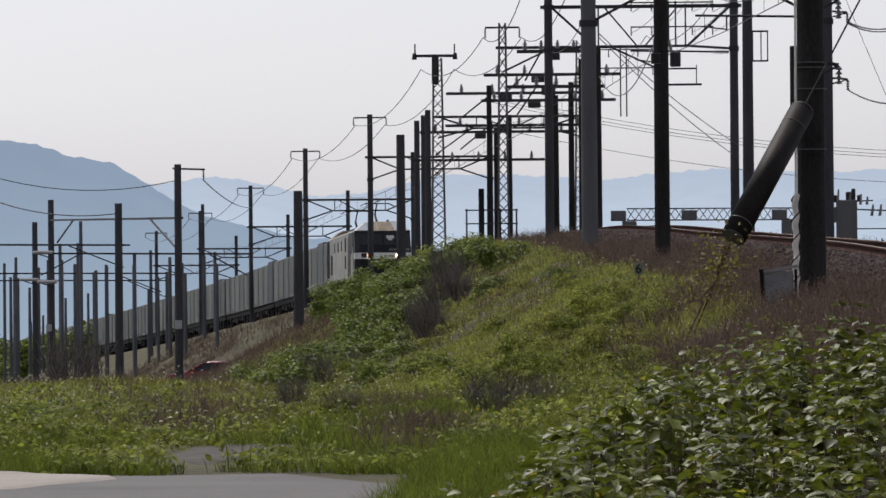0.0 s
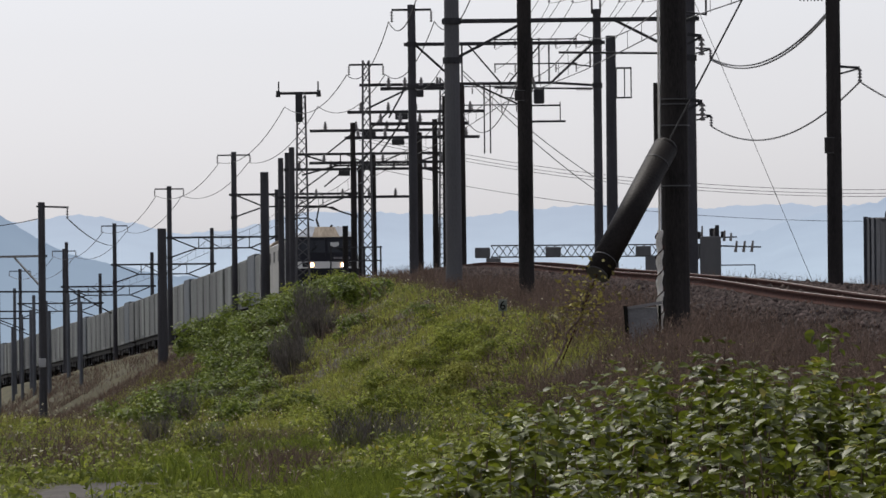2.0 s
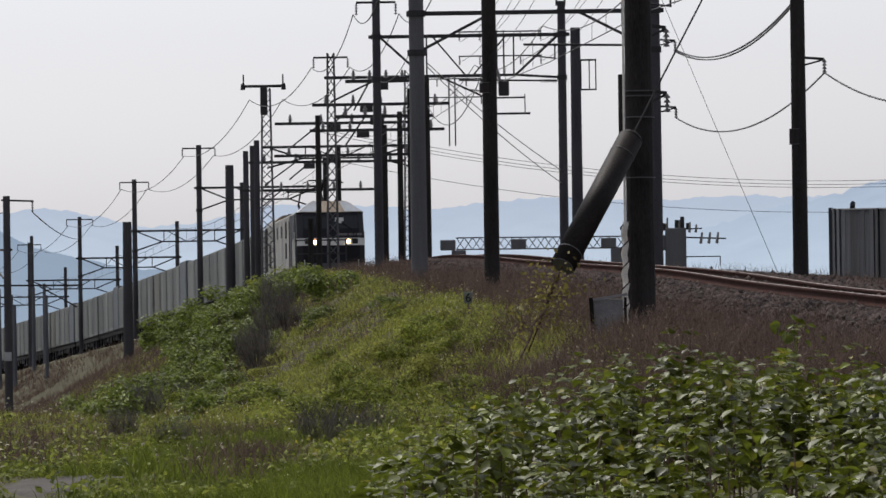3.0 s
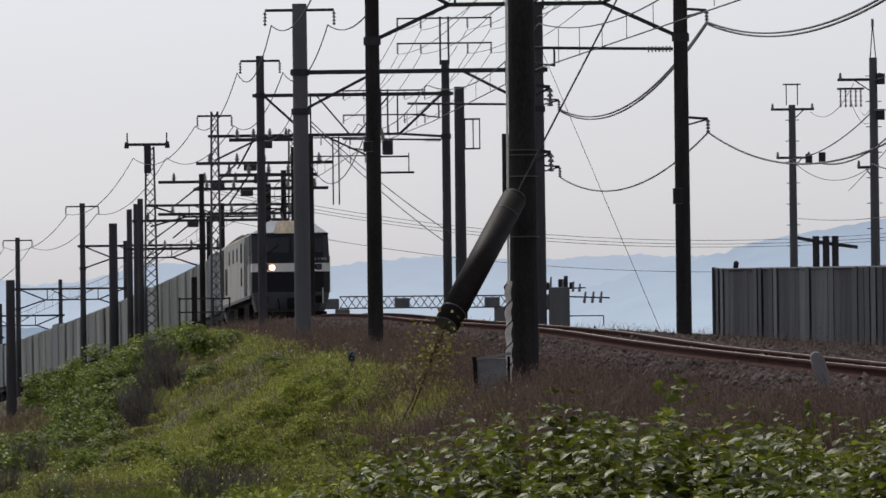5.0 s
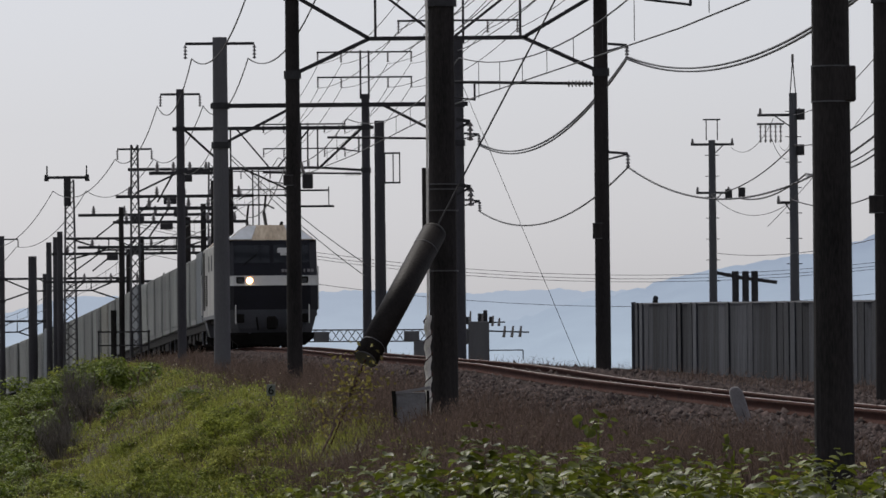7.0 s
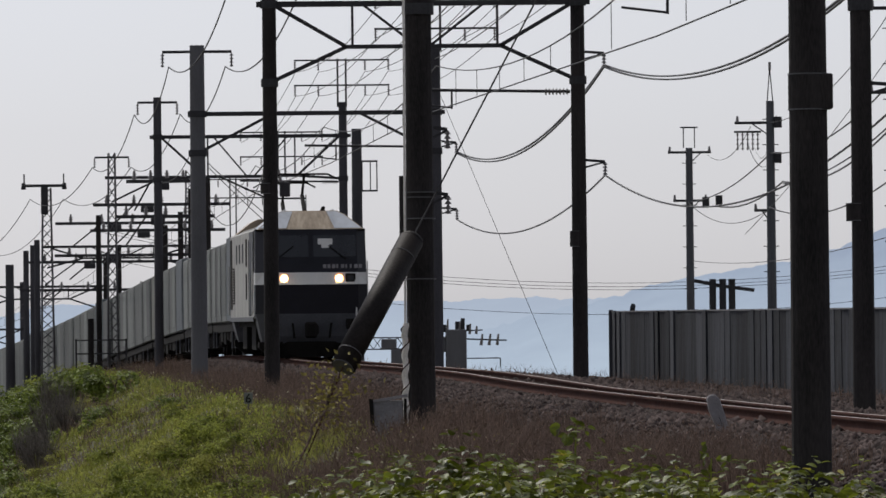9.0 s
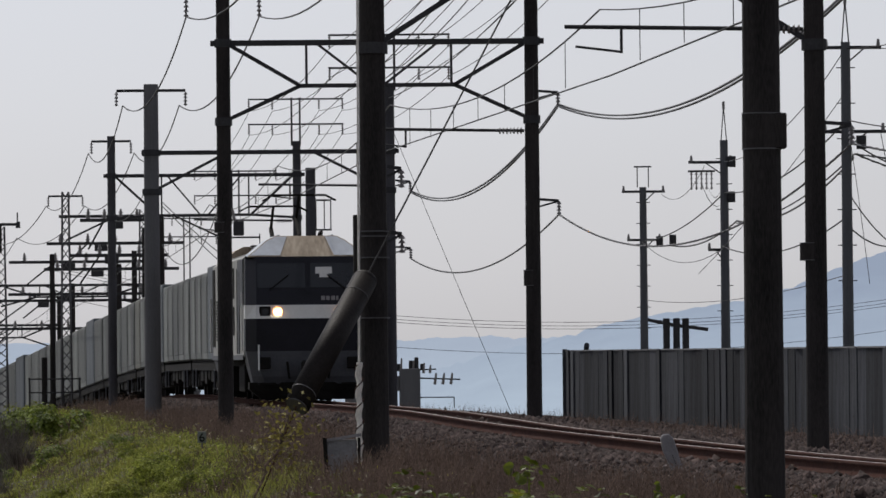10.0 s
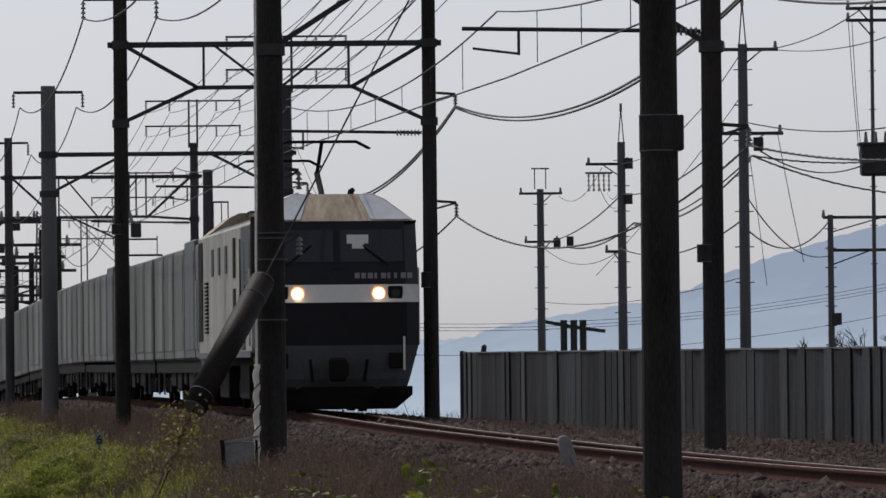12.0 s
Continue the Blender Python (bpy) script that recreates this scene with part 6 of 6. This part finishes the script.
    for y, k in ((2.4, 0.25), (3.0, 0.8), (4.2, 1.0), (5.6, 0.95), (6.3, 0.5)):
        rings.append([(x, y, 3.54 + z * k) for x, z in ((-1.05, 0.0), (1.05, 0.0), (0.9, 0.25), (0.5, 0.36), (-0.5, 0.36), (-0.9, 0.25))])
    part("roof_hump", loft(B(), rings), M_ROOFD, th, "dark rounded roof cover")
    bm = box(B(), (-1.415, -7.9, 3.40), (1.415, 8.58, 3.45), 0.01)
    part("gutter", bm, M_UNDER, th)
    for k in range(4):
        part("roof_box", box(B(), (-0.55, -5.4 + k * 1.9, 3.58), (0.55, -4.2 + k * 1.9, 3.92), 0.05), M_ROOFD, th)
    bm = B()
    rod(bm, (-0.42, 6.7, 3.9), (-0.42, 6.7, 4.06), 0.08, 0.04, 12)
    rod(bm, (-0.42, 6.55, 4.02), (-0.42, 7.05, 4.03), 0.03, 0.05, 12)
    part("horn", bm, M_UNDER, th)
    # side details
    for sx in (-1, 1):
        X = sx * 1.445
        def sidebox(name, y0, y1, z0, z1, m, t=0.012, lab=""):
            part(name, box(B(), (min(X, X + sx * t), y0, z0), (max(X, X + sx * t), y1, z1), 0.004), m, th, lab)
        sidebox("cab_side_panel", 5.3, 7.9, 2.32, 3.40, M_NAVY, 0.010, "navy upper cab side")
        sidebox("cab_window", 6.6, 7.7, 2.55, 3.15, M_SIDEGLASS, 0.016)
        sidebox("cab_door", 5.35, 6.2, 1.15, 3.1, M_NAVY, 0.016)
        sidebox("door_gap", 4.85, 5.05, 1.15, 3.2, M_UNDER)
        sidebox("side_slot", 3.0, 3.6, 2.5, 3.25, M_UNDER, 0.014)
        sidebox("side_slot", 3.0, 3.6, 1.6, 2.3, M_UNDER, 0.014)
        for y0 in (0.6, -1.5, -3.6):
            sidebox("side_window", y0, y0 + 0.6, 2.62, 3.15, M_SIDEGLASS, 0.014)
        bm = B()
        for k in range(14):
            z = 1.5 + k * 0.075
            box(bm, (min(X, X + sx * 0.03), -5.5, z), (max(X, X + sx * 0.03), -4.7, z + 0.045))
        part("louvre", bm, M_UNDER, th, "dark side louvre")
        # black plate on the side; its colour stands for shade inside a door recess
        sidebox("rear_door_recess_shade", -7.75, -6.5, 1.35, 3.35, M_UNDER, 0.014)
        sidebox("side_sill", -7.9, 7.9, 1.0, 1.12, M_GREYPAINT, 0.02)
        for y0, y1 in ((-8.2, -7.9), (7.9, 8.3)):
            part("grab_rail", rod(B(), (sx * 1.49, (y0 + y1) / 2, 1.2), (sx * 1.49, (y0 + y1) / 2, 2.6), 0.018), M_WHITE, th)
        for y0, y1 in ((-4.3, -1.7), (1.7, 4.3)):
            part("underfloor_box", box(B(), (sx * 1.1 - 0.15, y0, 0.22), (sx * 1.1 + 0.15, y1, 1.0), 0.03), M_UNDER, th)
    # box added to block daylight below the body and keep the underside dark
    part("underside_fill", box(B(), (-0.45, -8.0, 0.2), (0.45, 8.0, 0.9), 0.02), M_UNDER, th)
    part("underframe", box(B(), (-1.25, -8.2, 0.85), (1.25, 8.2, 1.08), 0.02), M_UNDER, th)
    for y in (-5.9, 0.0, 5.9):
        bogie(th, y, 1.25, 0.55)
    # current collectors
    for y, up in ((5.2, 1.0), (-6.2, 1.0)):
        pg = part("pantograph", box(B(), (-0.55, y - 0.5, 3.92), (0.55, y + 0.5, 3.97), 0.01), M_UNDER, th, "raised single-arm pantograph")
        knee, head = (0, y - 0.85, 4.42), (0, y + 0.35, 4.95)
        part("lower_arm", rod(B(), (0, y + 0.35, 3.97), knee, 0.055), M_UNDER, pg)
        part("upper_arm", rod(B(), knee, head, 0.035), M_UNDER, pg)
        bm = B()
        for dy in (-0.15, 0.15):
            bar(bm, (-0.62, y + 0.35 + dy, 4.97), (0.62, y + 0.35 + dy, 4.97), 0.045)
            for sx in (-1, 1):
                bar(bm, (sx * 0.62, y + 0.35 + dy, 4.97), (sx * 0.86, y + 0.35 + dy, 4.84), 0.035)
        part("collector_head", bm, M_UNDER, pg)
        for sx in (-0.5, 0.5):
            for dy in (-0.45, 0.45):
                part("base_insulator", rod(B(), (sx, y + dy, 3.72), (sx, y + dy, 3.93), 0.07, n=8), M_PORC, pg)
    for ob in th.children_recursive:
        ob.data.transform(Matrix.Diagonal((1.03, 1, 1, 1)))
    return th


def container_mesh(bm, y0, L=3.70, w=1.22, z0=1.02, h=2.42):
    """A steel box with softened edges."""
    return box(bm, (-w, y0, z0), (w, y0 + L, z0 + h), 0.035)


CONTAINER = {}


def build_wagon(paints):
    th = thing("container_wagon", (0, 0, 0), "black flat wagon loaded with pale grey freight containers", "wagon", "container wagons")
    bm = box(B(), (-1.18, -9.9, 0.92), (1.18, 9.9, 1.02), 0.02)
    for sx in (-1.1, 1.1):
        box(bm, (sx - 0.08, -9.9, 0.72), (sx + 0.08, 9.9, 1.02), 0.01)
    part("underframe", bm, M_UNDER, th, "black steel underframe")
    for y0, y1, z in ((-4.4, -2.6, 0.42), (-1.9, -0.4, 0.34), (0.6, 1.5, 0.46), (2.4, 4.3, 0.40)):
        part("underfloor_box", box(B(), (-1.15, y0, z), (1.15, y1, 0.74), 0.03), M_UNDER, th)
    for sx in (-1.22, 1.22):
        for y in (-8.2, -6.0, 6.0, 8.2):
            part("step_stirrup", bar(bar(B(), (sx, y, 0.25), (sx, y, 0.75), 0.04), (sx, y, 0.25), (sx, y + 0.4, 0.25), 0.04), M_GREYPAINT, th, "pale grey step")
    # added box closing the open, daylit underside so that it reads as shade
    part("underside_fill", box(B(), (-0.5, -9.6, 0.3), (0.5, 9.6, 0.92), 0.02), M_UNDER, th)
    for y in (-7.1, 7.1):
        bogie(th, y, 0.95, 0.43)
    for y in (-10.15, 10.15):
        part("coupler", box(B(), (-0.12, y - 0.3, 0.62), (0.12, y + 0.3, 0.88), 0.03), M_UNDER, th)
    for k, m in enumerate(paints):
        y0 = -9.85 + k * 4.0
        if m is None:
            continue
        h = 2.42 if m is not M_BOXD else 2.55
        if m.name not in CONTAINER:
            o = part("container", container_mesh(B(), 0.0, h=h), m, th, {"container_paint": "pale grey container", "container_paint_slate": "slate-blue container", "container_paint_olive": "faded olive container"}[m.name])
            CONTAINER[m.name] = o.data
        else:
            o = new("container", CONTAINER[m.name])
            o.parent = th
        o.location = (0, y0, 0)
        # black corner posts: dark frame edges, also painting the shaded gaps between containers
        for nm, lo, hi, mm in (("side_door", (-1.225, 0.42, 1.22), (-1.218, 1.86, 3.32), None), ("side_door", (-1.225, 1.90, 1.22), (-1.218, 3.30, 3.32), None), ("side_door", (1.218, 0.42, 1.22), (1.232, 1.86, 3.32), None),
                           ("side_door", (1.218, 1.90, 1.22), (1.232, 3.36, 3.32), None), ("end_panel", (-1.05, -0.012, 1.2), (1.05, 0.004, 3.3), None), ("corner_post", (-1.236, -0.02, 1.02), (-1.2, 0.14, 3.46), M_UNDER), ("corner_post", (-1.236, 3.56, 1.02), (-1.2, 3.72, 3.46), M_UNDER), ("data_panel", (-1.238, 2.9, 1.35), (-1.23, 3.25, 1.9), M_MARK)):
            key = (m.name, nm, lo)
            if nm == "data_panel" and (k + len(CONTAINER)) % 3:
                continue
            if key not in CONTAINER:
                CONTAINER[key] = part(nm, box(B(), lo, hi, 0.004), mm or m, o).data
            else:
                new(nm, CONTAINER[key]).parent = o
    return th


LOCO = build_loco()
G_, D_, O_ = M_BOX, M_BOXD, M_BOXB
KINDS = [build_wagon(p) for p in ([G_, G_, G_, D_, G_], [G_, G_, G_, G_, G_], [O_, G_, G_, G_, D_])]
WAGONS = KINDS + [copy_thing(KINDS[(1, 0, 1, 2, 1, 1)[i % 6]], Matrix.Identity(4)) for i in range(15)]


# ---- loose stones of the ballast ----
def build_stones():
    n = 150000
    y = 55 * (240 / 55) ** RS.rand(n)
    s = np.where(RS.rand(n) < 0.7, RS.uniform(-4.2, 2.9, n), RS.uniform(2.9, 12.0, n))
    h = np.interp(s, [-2.75, -2.4, -1.9, 0, 1.9, 2.45, 2.8, 3.4, 7.5, 13.2], [-0.62, -0.36, -0.17, -0.155, -0.17, -0.33, -0.44, -0.455, -0.68, -0.94])
    h = np.where(s < -2.7, ground_z(track_x(y) + s, y) - track_z(y), h)
    ok = ~((np.abs(np.abs(s) - 0.57) < 0.07) | ((np.abs(s) < 0.95) & (RS.rand(n) < 0.6)))
    y, s, h = y[ok], s[ok], h[ok]
    C = np.stack((track_x(y) + s, y, track_z(y) + h), -1)
    O = np.array([(1, 0, 0), (0, 1, 0), (-1, 0, 0), (0, -1, 0), (0, 0, 0.8), (0, 0, -0.8)], float)
    sz = RS.uniform(0.018, 0.05, len(y)) * (1 + 0.7 * (RS.rand(len(y)) < 0.12))
    V = C[:, None] + (O[None] + RS.randn(len(y), 6, 3) * 0.28) * sz[:, None, None]
    f = np.array([(0, 1, 4), (1, 2, 4), (2, 3, 4), (3, 0, 4), (1, 0, 5), (2, 1, 5), (3, 2, 5), (0, 3, 5)])
    F = f[None] + (np.arange(len(y)) * 6)[:, None, None]
    raw("ballast_stones", V.reshape(-1, 3), F.reshape(-1, 3), M_STONE, "loose rust-brown crushed ballast stones", "stones")


build_stones()


# ---- the car on the hollow lane ----
M_RED = mat("red_car_paint", (0.20, 0.022, 0.020), 0.25, 0, 0.12, 1.0, 20.0, 0.02, spec=0.6)
M_TYRE = mat("tyre_rubber", (0.02, 0.02, 0.02), 0.85, 0, 0.2, 8.0, 40.0, 0.1)


def build_car():
    """A small saloon pointing to -x, its wheels on z = 0."""
    th = thing("car", (0, 0, 0), "red saloon car driving along the hollow lane", "car")
    side = [(-2.12, 0.35), (-2.15, 0.62), (-1.95, 0.80), (-0.95, 0.95), (1.35, 0.98), (2.0, 0.95), (2.14, 0.78), (2.12, 0.35), (1.75, 0.26), (-1.75, 0.26)]
    body = prism(B(), side, -0.83, 0.83)
    bmesh.ops.bevel(body, geom=body.edges[:], offset=0.05, segments=2, affect="EDGES", profile=0.6)
    part("body", body, M_RED, th, "glossy red body", True)
    rings = []
    for z, x0, x1, w in ((0.93, -1.05, 1.55, 0.76), (1.15, -0.62, 1.22, 0.68), (1.34, -0.25, 0.85, 0.60)):
        rings.append([(x0, -w, z), (x1, -w, z), (x1, w, z), (x0, w, z)])
    part("window_band", loft(B(), rings), M_GLASS, th, "dark car windows")
    rings = [[(x0, -w, z), (x1, -w, z), (x1, w, z), (x0, w, z)] for z, x0, x1, w in ((1.335, -0.30, 0.92, 0.62), (1.39, -0.12, 0.72, 0.57), (1.415, 0.08, 0.52, 0.45))]
    part("roof", loft(B(), rings), M_RED, th, "glossy red roof", True)
    for sy in (-1, 1):
        for p, q in (((-1.05, 0.93), (-0.25, 1.345)), ((0.35, 0.95), (0.30, 1.345)), ((1.55, 0.93), (0.85, 1.345))):
            part("pillar", bar(B(), (p[0], sy * 0.775, p[1]), (q[0], sy * 0.615, q[1]), 0.07), M_RED, th)
        part("headlight", box(B(), (-2.16, sy * 0.62 - 0.16, 0.60), (-2.02, sy * 0.62 + 0.16, 0.74), 0.03), M_MARKPAINT, th, "clear headlight")
        part("tail_light", box(B(), (2.06, sy * 0.66 - 0.14, 0.68), (2.15, sy * 0.66 + 0.14, 0.84), 0.02), M_RED, th)
        part("wing_mirror", box(B(), (-0.78, sy * 0.92 - 0.09, 0.95), (-0.62, sy * 0.92 + 0.09, 1.08), 0.03), M_RED, th)
        for x in (-1.32, 1.28):
            wh = part("wheel", rod(B(), (x, sy * 0.80 - 0.09, 0.30), (x, sy * 0.80 + 0.09, 0.30), 0.30, n=20), M_TYRE, th, "black tyre")
            part("rim", rod(B(), (x, sy * 0.80 - 0.10, 0.30), (x, sy * 0.80 + 0.10, 0.30), 0.18, n=16), M_GALV, wh, "grey wheel rim")
    for x in (-2.16, 2.10):
        part("bumper", box(B(), (x, -0.78, 0.34), (x + 0.07, 0.78, 0.54), 0.02), M_RED, th)
    return th


CAR = build_car()


# ---- what moves ----
def car_pose(s_mid, half):
    a_, b_ = on_track(s_mid - half), on_track(s_mid + half)
    y = (a_ - b_).normalized()
    x = y.cross(Vector((0, 0, 1))).normalized()
    z = x.cross(y)
    m = Matrix((x, y, z)).transposed().to_4x4()
    m.translation = (a_ + b_) / 2
    return m


SPEED = 19.3
NOSE = s_of(121.0)          # where the front stands at the end


def motions():
    times = [0.5 * k for k in range(25)]
    nose = [NOSE + SPEED * (12.0 - t) for t in times]
    walk(LOCO, [(t, car_pose(s + 9.1, 6.0)) for t, s in zip(times, nose)])
    rows = []
    for t in times:
        x = -24.2 - 4.94 * t
        rows.append((t, pose(x, 318, float(ground_z(x, 318)) + 0.02)))
    walk(CAR, rows)
    for i, car in enumerate(WAGONS):
        walk(car, [(t, car_pose(s + 18.4 + 10.3 + 20.6 * i, 7.1)) for t, s in zip(times, nose)])


motions()
